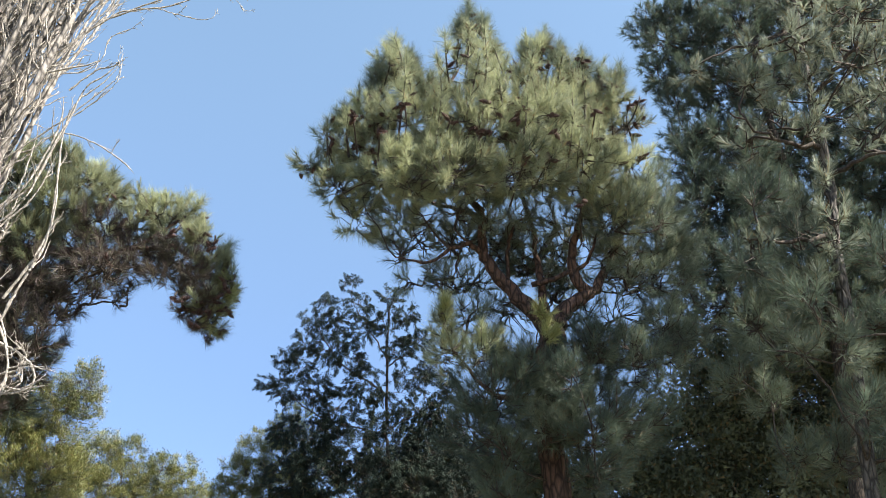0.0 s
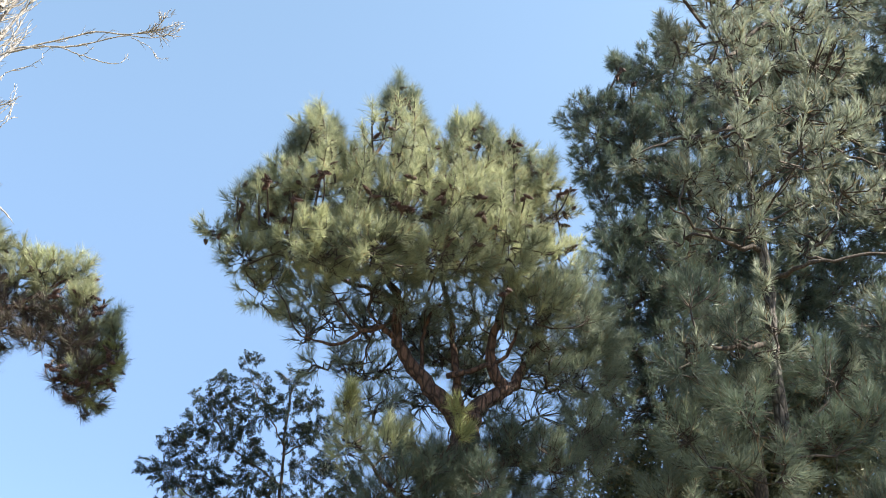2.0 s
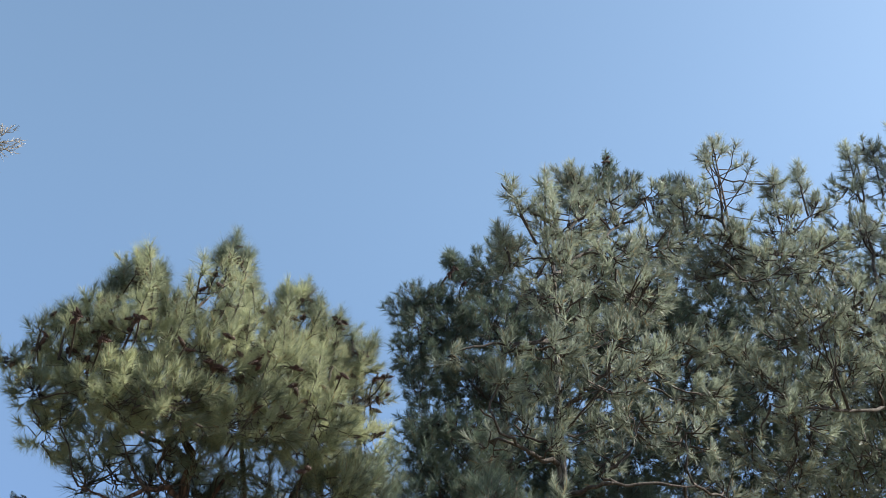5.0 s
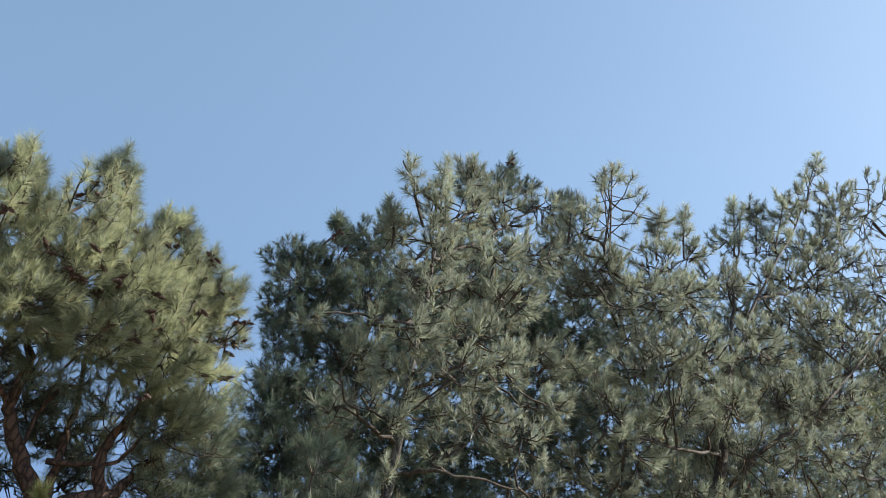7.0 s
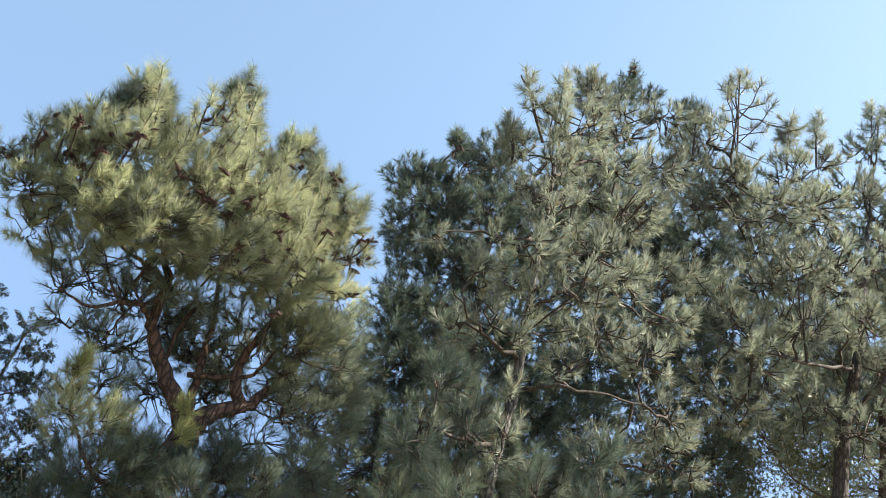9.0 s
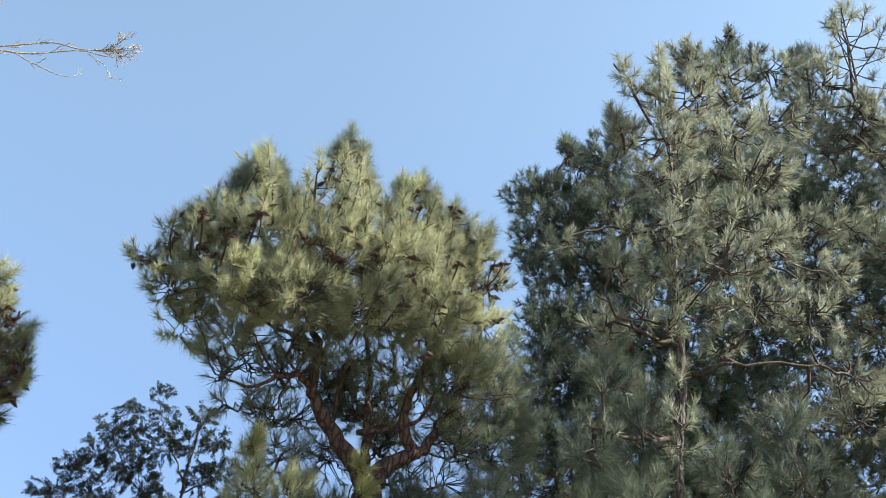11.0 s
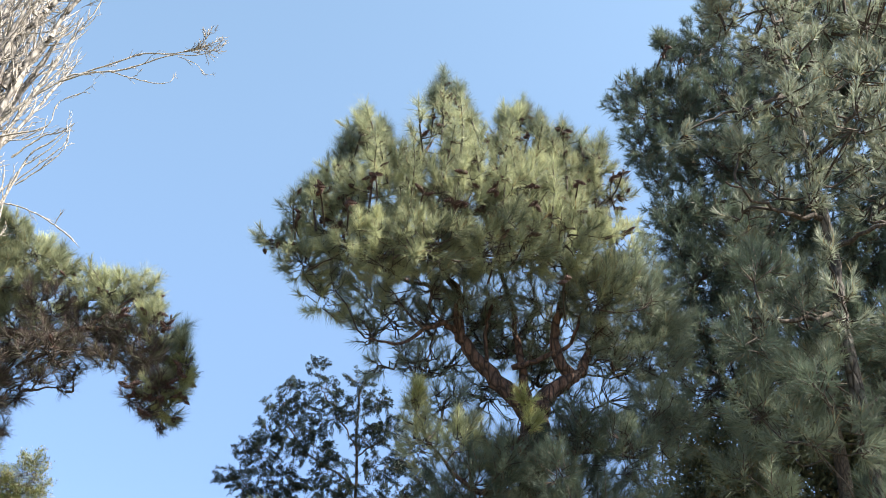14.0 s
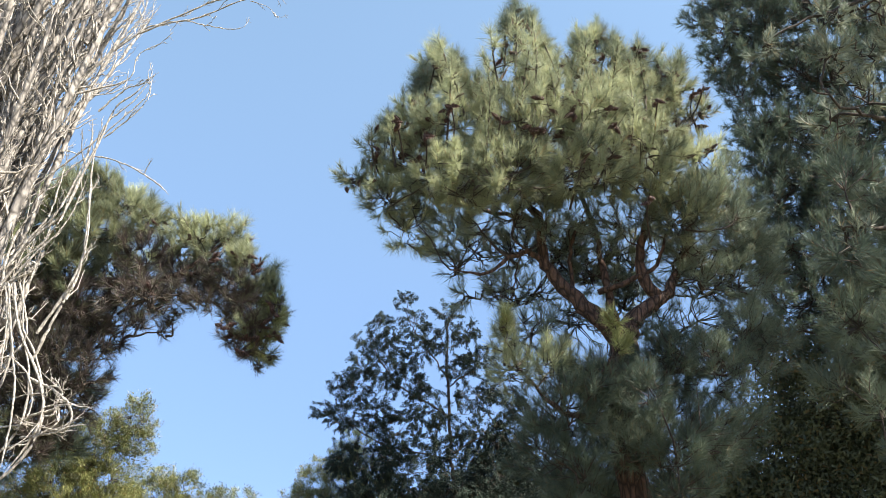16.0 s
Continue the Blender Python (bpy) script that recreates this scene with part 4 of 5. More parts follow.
clumps = [
    (3.11, 12.4, 10.59, 0.25), (3.37, 12.4, 10.95, 0.33), (3.75, 12.4, 10.96, 0.38), (3.5, 12.4, 10.32, 0.43), (4.09, 12.4, 10.6, 0.5), (3.38, 12.4, 9.8, 0.35),
    (3.94, 12.4, 9.82, 0.48), (3.96, 12.4, 11.79, 0.28), (4.1, 12.4, 11.21, 0.37), (4.56, 12.4, 11.9, 0.48), (4.88, 12.4, 12.38, 0.39), (4.7, 12.4, 10.76, 0.65),
    (3.59, 12.4, 9.38, 0.29), (4.42, 12.4, 9.67, 0.53), (6.89, 12.4, 15.23, 0.27), (6.74, 12.4, 14.65, 0.4), (7.4, 12.4, 14.91, 0.38), (6.14, 12.4, 14.28, 0.43),
    (6.53, 12.4, 13.83, 0.53), (8.25, 12.4, 15.07, 0.41),
]
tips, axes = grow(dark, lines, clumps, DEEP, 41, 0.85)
cones(dark, tips, axes, 14, rng, 10.6)
clumps = [
    (3.77, 12.4, 8.65, 0.46), (4.27, 12.4, 8.64, 0.6), (3.83, 12.4, 8, 0.41), (5.05, 12.4, 9.71, 0.63), (5.73, 12.4, 10.81, 0.75), (8.84, 12.4, 12.19, 0.74),
    (9.57, 12.4, 12.1, 0.65), (9.5, 12.7, 11.67, 0.54), (7.88, 12.4, 11.62, 0.71), (4.33, 12.4, 7.69, 0.5), (4.94, 12.4, 8.2, 0.43), (4.4, 12.4, 6.99, 0.57),
    (4.29, 12.4, 6.34, 0.56), (5.19, 12.4, 6.92, 0.66), (5.68, 12.9, 8.75, 0.63), (6.31, 12.4, 12.17, 0.8), (9.63, 12.4, 13.35, 0.67), (8.99, 12.4, 10.79, 0.31),
    (3.8, 12.4, 6.88, 0.32),
]
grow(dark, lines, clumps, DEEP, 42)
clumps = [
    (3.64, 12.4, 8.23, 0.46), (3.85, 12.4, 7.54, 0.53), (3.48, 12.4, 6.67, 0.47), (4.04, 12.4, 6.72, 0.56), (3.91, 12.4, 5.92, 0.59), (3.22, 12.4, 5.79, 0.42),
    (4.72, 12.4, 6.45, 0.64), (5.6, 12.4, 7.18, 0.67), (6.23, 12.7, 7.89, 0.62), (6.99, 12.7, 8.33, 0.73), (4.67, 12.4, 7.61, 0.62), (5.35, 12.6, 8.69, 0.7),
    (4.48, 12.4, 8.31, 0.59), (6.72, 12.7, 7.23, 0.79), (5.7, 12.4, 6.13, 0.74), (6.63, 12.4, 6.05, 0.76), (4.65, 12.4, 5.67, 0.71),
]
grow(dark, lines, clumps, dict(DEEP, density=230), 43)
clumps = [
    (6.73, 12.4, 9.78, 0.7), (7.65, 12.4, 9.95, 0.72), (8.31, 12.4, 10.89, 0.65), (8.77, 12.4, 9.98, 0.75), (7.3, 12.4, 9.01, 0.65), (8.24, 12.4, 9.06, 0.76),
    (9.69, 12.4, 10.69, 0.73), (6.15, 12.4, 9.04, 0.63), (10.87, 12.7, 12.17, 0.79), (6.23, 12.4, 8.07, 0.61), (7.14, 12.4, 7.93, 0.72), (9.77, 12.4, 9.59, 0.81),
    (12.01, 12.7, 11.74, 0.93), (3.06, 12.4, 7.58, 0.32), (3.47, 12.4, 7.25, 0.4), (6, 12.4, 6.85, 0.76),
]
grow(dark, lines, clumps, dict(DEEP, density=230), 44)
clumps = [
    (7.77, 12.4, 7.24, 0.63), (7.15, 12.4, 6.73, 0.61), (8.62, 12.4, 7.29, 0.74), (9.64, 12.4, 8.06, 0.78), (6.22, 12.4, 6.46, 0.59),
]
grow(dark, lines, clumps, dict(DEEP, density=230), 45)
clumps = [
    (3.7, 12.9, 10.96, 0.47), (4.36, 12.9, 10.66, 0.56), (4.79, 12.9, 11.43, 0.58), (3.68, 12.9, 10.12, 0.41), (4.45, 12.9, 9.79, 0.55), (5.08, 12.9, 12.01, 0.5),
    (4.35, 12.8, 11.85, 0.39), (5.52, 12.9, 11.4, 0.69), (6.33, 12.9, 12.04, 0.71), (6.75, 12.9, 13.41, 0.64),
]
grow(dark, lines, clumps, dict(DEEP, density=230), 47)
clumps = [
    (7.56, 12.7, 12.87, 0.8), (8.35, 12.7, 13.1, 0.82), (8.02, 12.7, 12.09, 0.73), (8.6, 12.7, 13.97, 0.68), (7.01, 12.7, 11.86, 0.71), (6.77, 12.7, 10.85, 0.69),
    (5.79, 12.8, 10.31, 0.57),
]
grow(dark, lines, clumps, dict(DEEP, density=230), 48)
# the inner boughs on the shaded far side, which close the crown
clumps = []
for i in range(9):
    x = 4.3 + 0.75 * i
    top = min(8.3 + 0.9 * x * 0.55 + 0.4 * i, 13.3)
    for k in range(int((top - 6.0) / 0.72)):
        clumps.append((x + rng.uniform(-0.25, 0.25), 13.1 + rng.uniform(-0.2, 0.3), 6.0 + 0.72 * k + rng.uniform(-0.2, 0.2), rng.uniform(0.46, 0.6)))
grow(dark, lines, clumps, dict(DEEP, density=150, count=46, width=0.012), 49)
for base, top, levels, spread in (
    ((7.02, 12.4, 14.78), (6.89, 12.4, 15.7), 1, 0.15),
    ((3.95, 12.4, 11.47), (3.83, 12.4, 12.05), 2, 0.2),
):
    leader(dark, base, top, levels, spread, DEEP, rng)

cone_clusters(dark, ((3.89, 12.1, 11.51), (3.78, 12.1, 11.32), (4.06, 12.1, 11.27), (6.69, 12.1, 15.11)), rng)

far = tree_thing("pine_tree", (12.24, 11.2, 0), "dark green pine filling the shade behind grey-green pines", "pine tree")
rng = np.random.default_rng(46)
lines = [stem("trunk", ((12.24, 11.2, 0), (12.24, 11.2, 3), (12.24, 11.2, 9.36), (12, 11.2, 10.57), (11.46, 11.2, 11.7), (10.75, 11.2, 12.81), (9.93, 11.2, 13.38)), 0.14, 0.012, BARK_RED, far, 24, 14, 0.012, rng)[1]]
lines.append(stem("limb", ((11.46, 11.2, 11.7), (12.93, 11.2, 12.5), (14.92, 11.2, 14.13)), 0.06, 0.014, BARK_RED, far, 16, 9, 0.014, rng)[1])
lines.append(stem("limb", ((11.64, 11.2, 11.32), (10.31, 11.2, 10.62), (9.3, 11.2, 10.31)), 0.06, 0.014, BARK_RED, far, 16, 9, 0.014, rng)[1])
clumps = [
    (9.95, 11.2, 13.25, 0.65), (9.42, 11.2, 12.02, 0.72), (10.75, 11.2, 12.81, 0.77), (11.78, 11.2, 13.16, 0.8), (10.06, 11.2, 11.42, 0.82), (11.29, 11.2, 11.86, 0.87),
    (12.61, 11.2, 12.58, 0.92), (9.45, 11.2, 10.17, 0.78), (10.72, 11.2, 10.61, 0.82), (12.1, 11.2, 11.09, 0.87), (13.58, 11.2, 12.21, 0.94), (14.92, 11.2, 13.58, 1.01),
    (8.6, 11.2, 12.79, 0.52), (13.37, 11.2, 13.54, 0.85), (14.91, 11.2, 12.25, 1.11), (13.03, 11.2, 10.62, 1), (11.36, 11.2, 9.83, 0.92), (9.84, 11.2, 9.31, 0.87),
    (16.46, 11.2, 15.59, 1.25),
]
grow(far, lines, clumps, dict(DEEP, density=190), 46, 0.85)


left = tree_thing("pine_tree", (-7.06, 10.5, 0), "long-needled pine with old cones on a drooping bough", "pine tree")
rng = np.random.default_rng(51)
lines = [stem("trunk", ((-7.06, 10.5, 0), (-7.06, 10.5, 3.49), (-7.37, 10.5, 4.65), (-7.53, 10.5, 5.61), (-7.64, 10.5, 6.56), (-7.73, 10.5, 7.57), (-7.65, 10.5, 8.56)), 0.19, 0.07, BARK_RED, left, 24, 14, 0.012, rng)[1]]
lines.append(stem("limb", ((-7.53, 10.5, 5.61), (-6.66, 10.5, 5.86), (-5.71, 10.5, 5.89), (-5.03, 10.5, 5.94), (-4.36, 10.5, 5.91), (-3.76, 10.5, 5.96), (-3.25, 10.5, 6.37), (-3.14, 10.5, 6.62)), 0.1, 0.007, BARK_RED, left, 16, 9, 0.014, rng)[1])
lines.append(stem("limb", ((-3.76, 10.5, 5.96), (-3.26, 10.5, 6.01), (-2.87, 10.5, 5.68), (-2.77, 10.5, 5.09)), 0.03, 0.007, BARK_RED, left, 16, 9, 0.014, rng)[1])
lines.append(stem("limb", ((-7.64, 10.5, 6.56), (-6.38, 10.5, 6.58), (-5.42, 10.5, 6.69), (-4.61, 10.5, 6.88)), 0.07, 0.007, BARK_RED, left, 16, 9, 0.014, rng)[1])
lines.append(stem("limb", ((-5.71, 10.5, 5.89), (-5.2, 10.5, 5.25), (-4.91, 10.5, 4.64)), 0.04, 0.007, BARK_RED, left, 16, 9, 0.014, rng)[1])
clumps = [
    (-5.12, 10.5, 6.38, 0.36), (-5.33, 10.6, 6.93, 0.36), (-3.23, 10.6, 6.30, 0.36), (-4.35, 10.4, 6.75, 0.36), (-4.86, 10.4, 7.02, 0.36), (-4.57, 10.7, 6.12, 0.36),
    (-5.48, 10.5, 6.28, 0.36), (-4.70, 10.3, 6.53, 0.36), (-3.81, 10.7, 6.42, 0.36), (-5.57, 10.6, 6.64, 0.36), (-4.93, 10.4, 6.07, 0.36), (-2.72, 10.4, 5.19, 0.27),
    (-5.25, 10.6, 6.05, 0.27), (-5.39, 10.7, 7.24, 0.27), (-4.54, 10.5, 7.02, 0.27), (-5.01, 10.6, 6.69, 0.27), (-2.78, 10.5, 5.83, 0.27), (-4.02, 10.3, 6.66, 0.27),
    (-5.14, 10.5, 7.26, 0.20), (-4.37, 10.3, 6.45, 0.20), (-3.53, 10.5, 6.45, 0.20), (-5.57, 10.7, 7.08, 0.20), (-2.87, 10.3, 6.09, 0.20), (-3.58, 10.6, 6.25, 0.20),
    (-2.59, 10.5, 5.65, 0.15), (-3.03, 10.5, 6.47, 0.15), (-4.66, 10.3, 7.20, 0.15), (-4.97, 10.6, 7.31, 0.15), (-4.20, 10.4, 6.53, 0.15), (-5.31, 10.6, 6.58, 0.15),
    (-4.71, 10.4, 6.80, 0.15), (-2.56, 10.6, 5.33, 0.15), (-2.95, 10.7, 6.26, 0.15), (-5.59, 10.7, 7.38, 0.15), (-3.38, 10.4, 6.57, 0.15), (-4.85, 10.5, 6.32, 0.15),
    (-3.24, 10.7, 6.54, 0.11), (-2.51, 10.6, 5.49, 0.11), (-3.60, 10.5, 6.64, 0.11), (-2.62, 10.7, 5.00, 0.11), (-4.21, 10.5, 6.96, 0.11), (-3.04, 10.3, 6.11, 0.11),
    (-4.51, 10.4, 6.37, 0.11), (-3.71, 10.3, 6.65, 0.11), (-5.27, 10.6, 7.42, 0.11), (-2.57, 10.4, 5.81, 0.11), (-4.09, 10.6, 6.85, 0.11), (-4.79, 10.3, 7.29, 0.11),
    (-4.36, 10.5, 7.13, 0.11), (-5.09, 10.6, 7.10, 0.11), (-4.53, 10.5, 7.23, 0.11), (-5.58, 10.6, 6.92, 0.11), (-3.82, 10.7, 6.68, 0.11),
]
tips, axes = grow(left, lines, clumps, LONG, 51, 0.9)
# the shaded underside: old needles and bare twigs, the brown also darkened for shade
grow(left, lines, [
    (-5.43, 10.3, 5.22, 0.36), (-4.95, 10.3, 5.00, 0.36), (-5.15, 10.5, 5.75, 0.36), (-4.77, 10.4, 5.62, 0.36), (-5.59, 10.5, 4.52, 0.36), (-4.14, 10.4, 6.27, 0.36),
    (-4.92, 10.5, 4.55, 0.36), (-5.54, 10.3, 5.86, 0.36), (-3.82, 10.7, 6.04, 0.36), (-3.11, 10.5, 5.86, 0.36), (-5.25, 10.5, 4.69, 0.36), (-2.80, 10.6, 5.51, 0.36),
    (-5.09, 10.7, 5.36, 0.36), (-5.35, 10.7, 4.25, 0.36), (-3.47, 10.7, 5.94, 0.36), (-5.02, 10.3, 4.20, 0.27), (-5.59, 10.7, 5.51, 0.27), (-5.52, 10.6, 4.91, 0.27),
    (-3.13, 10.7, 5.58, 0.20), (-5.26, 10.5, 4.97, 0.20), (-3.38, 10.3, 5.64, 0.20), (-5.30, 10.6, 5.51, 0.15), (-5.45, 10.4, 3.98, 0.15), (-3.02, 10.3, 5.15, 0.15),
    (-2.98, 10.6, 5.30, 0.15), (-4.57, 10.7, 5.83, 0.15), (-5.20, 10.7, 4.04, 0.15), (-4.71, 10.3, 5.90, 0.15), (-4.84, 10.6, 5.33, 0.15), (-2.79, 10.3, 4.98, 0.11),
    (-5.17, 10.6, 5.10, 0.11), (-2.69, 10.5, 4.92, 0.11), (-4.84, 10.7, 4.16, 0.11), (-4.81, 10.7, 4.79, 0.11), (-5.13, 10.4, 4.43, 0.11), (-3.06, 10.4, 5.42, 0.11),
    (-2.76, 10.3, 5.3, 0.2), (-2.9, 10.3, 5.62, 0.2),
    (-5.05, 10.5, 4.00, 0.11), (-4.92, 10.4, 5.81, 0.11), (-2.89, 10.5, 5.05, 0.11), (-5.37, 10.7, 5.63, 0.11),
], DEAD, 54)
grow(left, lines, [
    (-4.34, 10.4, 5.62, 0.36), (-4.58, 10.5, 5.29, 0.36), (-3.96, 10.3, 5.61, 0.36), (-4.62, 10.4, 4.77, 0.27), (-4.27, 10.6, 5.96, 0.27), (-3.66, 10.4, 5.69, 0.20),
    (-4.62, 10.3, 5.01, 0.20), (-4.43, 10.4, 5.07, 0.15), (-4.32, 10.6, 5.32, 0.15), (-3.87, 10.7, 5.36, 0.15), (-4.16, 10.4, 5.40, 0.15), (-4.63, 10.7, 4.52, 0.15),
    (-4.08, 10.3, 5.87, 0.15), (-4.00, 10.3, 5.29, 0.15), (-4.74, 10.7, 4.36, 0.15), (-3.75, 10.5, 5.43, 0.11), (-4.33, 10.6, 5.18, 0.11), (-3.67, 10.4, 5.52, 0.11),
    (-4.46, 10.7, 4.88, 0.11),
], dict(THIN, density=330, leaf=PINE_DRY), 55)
grow(left, lines, [
    (-4.9, 10.9, 6.4, 0.45), (-5.1, 10.9, 5.6, 0.42), (-5.0, 10.9, 4.7, 0.4), (-4.3, 10.9, 6.2, 0.36), (-3.6, 10.9, 6.15, 0.3), (-6.41, 10.5, 6.73, 0.84),
    (-6.34, 10.5, 5.63, 0.81), (-6.01, 10.5, 4.61, 0.71), (-7.58, 10.5, 7.56, 0.98), (-7.8, 11.1, 6.29, 0.98), (-5.9, 11, 5.9, 0.53),
], dict(LONG, density=220, count=70, width=0.006), 52)
# dark inner mass: the shade inside the crown is put into the needle colour
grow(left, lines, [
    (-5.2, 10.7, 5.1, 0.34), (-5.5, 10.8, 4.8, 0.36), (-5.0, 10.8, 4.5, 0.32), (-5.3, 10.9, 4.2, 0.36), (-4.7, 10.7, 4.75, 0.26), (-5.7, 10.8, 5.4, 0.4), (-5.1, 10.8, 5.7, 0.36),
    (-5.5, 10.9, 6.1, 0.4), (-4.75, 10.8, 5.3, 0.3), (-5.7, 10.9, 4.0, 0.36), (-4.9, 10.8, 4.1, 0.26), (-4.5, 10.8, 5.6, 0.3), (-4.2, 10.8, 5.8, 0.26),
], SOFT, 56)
# lit fringe of the bough, its sunlight painted as a paler needle colour
grow(left, lines, [(-2.5, 10.4, 5.42, 0.13), (-2.54, 10.4, 5.62, 0.12), (-2.6, 10.4, 5.12, 0.13), (-2.7, 10.4, 4.98, 0.1)], SUN_PATCH, 57)
close = tips[:, 0] > -4.0
cones(left, tips[close], axes[close], 26, rng)
close = (tips[:, 0] > -3.18) & (tips[:, 2] < 5.7)
cones(left, tips[close], axes[close], 30, rng)

for base, top in (((-3.35, 10.5, 6.3), (-3.12, 10.5, 6.72)), ((-3.2, 10.4, 6.28), (-2.93, 10.4, 6.6)), ((-2.75, 10.5, 5.85), (-2.55, 10.5, 6.05))):
    leader(left, base, top, 1, 0.12, LONG, rng)

cone_clusters(left, (
    (-3.02, 10.1, 5.16), (-2.73, 10.1, 5.04), (-2.81, 10.1, 4.88), (-2.61, 10.1, 4.99), (-2.52, 10.1, 5.28), (-2.49, 10.1, 5.37), (-2.69, 10.1, 5.85), (-3.15, 10.1, 6.01), (-3.86, 10.1, 5.66),
), rng, 0.25, -0.2)

juniper = tree_thing("juniper_tree", (-0.6, 12.5, 0), "dark slender juniper with sparse feathery branches against the sky", "juniper tree")
rng = np.random.default_rng(61)
lines = [stem("trunk", ((-0.6, 12.5, 0), (-0.6, 12.5, 3.33), (-0.67, 12.5, 4.23), (-0.69, 12.5, 5.1), (-0.7, 12.5, 5.83), (-0.61, 12.5, 6.26)), 0.03, 0.008, BARK_DARK, juniper, 24, 14, 0.012, rng)[1]]
lines.append(stem("limb", ((-0.68, 12.5, 4.7), (-1.36, 12.5, 5.17), (-1.7, 12.5, 5.74), (-1.6, 12.5, 6.07)), 0.013, 0.004, BARK_DARK, juniper, 16, 9, 0.014, rng)[1])
lines.append(stem("limb", ((-0.69, 12.5, 5.18), (-1.08, 12.5, 5.83), (-1.29, 12.5, 6.25)), 0.011, 0.004, BARK_DARK, juniper, 16, 9, 0.014, rng)[1])
lines.append(stem("limb", ((-0.67, 12.5, 4.16), (-1.55, 12.5, 4.38), (-2.11, 12.5, 4.76), (-2.34, 12.5, 4.83)), 0.013, 0.004, BARK_DARK, juniper, 16, 9, 0.014, rng)[1])
lines.append(stem("limb", ((-0.69, 12.5, 5.1), (-0.27, 12.5, 5.43), (-0.04, 12.5, 5.84)), 0.011, 0.004, BARK_DARK, juniper, 16, 9, 0.014, rng)[1])
lines.append(stem("limb", ((-0.67, 12.5, 4.23), (-0.1, 12.5, 4.55), (0.12, 12.5, 4.79)), 0.011, 0.004, BARK_DARK, juniper, 16, 9, 0.014, rng)[1])
clumps = [
    (-1.26, 12.5, 6.33, 0.14), (-1.12, 12.5, 6, 0.21), (-1.6, 12.5, 6.03, 0.16), (-1.7, 12.5, 5.74, 0.23), (-1.39, 12.5, 5.74, 0.23), (-1.84, 12.5, 5.4, 0.22),
    (-1.52, 12.5, 5.33, 0.27), (-2.14, 12.5, 5.2, 0.14), (-1.9, 12.5, 5.08, 0.25), (-2.3, 12.5, 4.83, 0.14), (-2.07, 12.5, 4.76, 0.22), (-1.65, 12.5, 4.76, 0.3),
    (-1.2, 12.5, 5.17, 0.26), (-1.06, 12.5, 5.58, 0.22), (-0.69, 12.5, 6.09, 0.18), (-0.76, 12.5, 5.75, 0.22), (-0.44, 12.5, 5.84, 0.21), (-0.59, 12.5, 5.34, 0.25),
    (-0.96, 12.5, 4.85, 0.3),
]
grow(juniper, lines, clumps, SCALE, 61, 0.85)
clumps = [
    (-0.27, 12.5, 5.43, 0.24), (-0.03, 12.5, 5.1, 0.23), (-0.34, 12.5, 4.94, 0.26), (0.12, 12.5, 4.79, 0.2), (-1.33, 12.5, 4.53, 0.31), (-0.79, 12.5, 4.46, 0.3),
    (-0.25, 12.5, 4.47, 0.31), (0.05, 12.5, 4.4, 0.31), (-2.07, 12.5, 4.22, 0.24), (-1.68, 12.5, 4.14, 0.37), (-1.15, 12.5, 4, 0.47), (-0.54, 12.5, 3.93, 0.46),
    (-0.02, 12.5, 3.94, 0.42), (-1.58, 12.5, 3.62, 0.46), (-0.98, 12.5, 3.48, 0.55), (-0.31, 12.5, 3.42, 0.55), (-1.94, 12.5, 3.54, 0.37), (0.21, 12.5, 3.43, 0.46),
]
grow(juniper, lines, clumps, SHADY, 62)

cypress_a = tree_thing("cypress_tree", (-5.32, 12.5, 0.00), "olive-green cypress in sunlight with an uneven feathery top", "cypress tree", "low cypresses in the sun")
rng = np.random.default_rng(71)
lines = [stem("trunk", ((-5.32, 12.5, 0.00), (-5.28, 12.5, 1.57), (-5.32, 12.5, 4.07)), 0.12, 0.02, BARK_DARK, cypress_a, 24, 14, 0.012, rng)[1]]
clumps = [
    (-4.76, 12.5, 5.00, 0.17), (-4.78, 12.5, 4.72, 0.28), (-5.10, 12.5, 4.71, 0.28), (-4.81, 12.5, 4.40, 0.30), (-5.29, 12.5, 4.48, 0.44), (-5.56, 12.5, 4.31, 0.44),
    (-5.63, 12.5, 3.88, 0.55), (-5.11, 12.5, 3.95, 0.47), (-5.24, 12.5, 3.42, 0.64), (-6.13, 12.5, 4.15, 0.77), (-4.90, 12.5, 3.58, 0.42),
]
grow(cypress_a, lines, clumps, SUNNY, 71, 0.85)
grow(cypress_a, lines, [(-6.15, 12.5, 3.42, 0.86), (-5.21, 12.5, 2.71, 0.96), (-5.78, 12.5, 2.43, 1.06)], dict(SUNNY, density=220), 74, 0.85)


cypress_b = tree_thing("cypress_tree", (-4.44, 14.2, 0.00), "yellow-green cypress in full sun with a bushy top", "cypress tree", "low cypresses in the sun")
rng = np.random.default_rng(72)
lines = [stem("trunk", ((-4.44, 14.2, 0.00), (-4.41, 14.2, 2.00), (-4.44, 14.2, 3.72)), 0.12, 0.02, BARK_DARK, cypress_b, 24, 14, 0.012, rng)[1]]
clumps = [
    (-4.97, 14.2, 4.35, 0.24), (-5.07, 14.2, 4.06, 0.38), (-4.63, 14.2, 4.22, 0.28), (-4.65, 14.2, 3.81, 0.47), (-4.07, 14.2, 3.97, 0.25), (-4.14, 14.2, 3.72, 0.35),
    (-3.76, 14.2, 4.01, 0.21), (-3.69, 14.2, 3.69, 0.35), (-5.36, 14.2, 3.79, 0.43), (-5.03, 14.2, 3.31, 0.69), (-4.36, 14.2, 3.16, 0.69), (-3.70, 14.2, 3.17, 0.58),
]
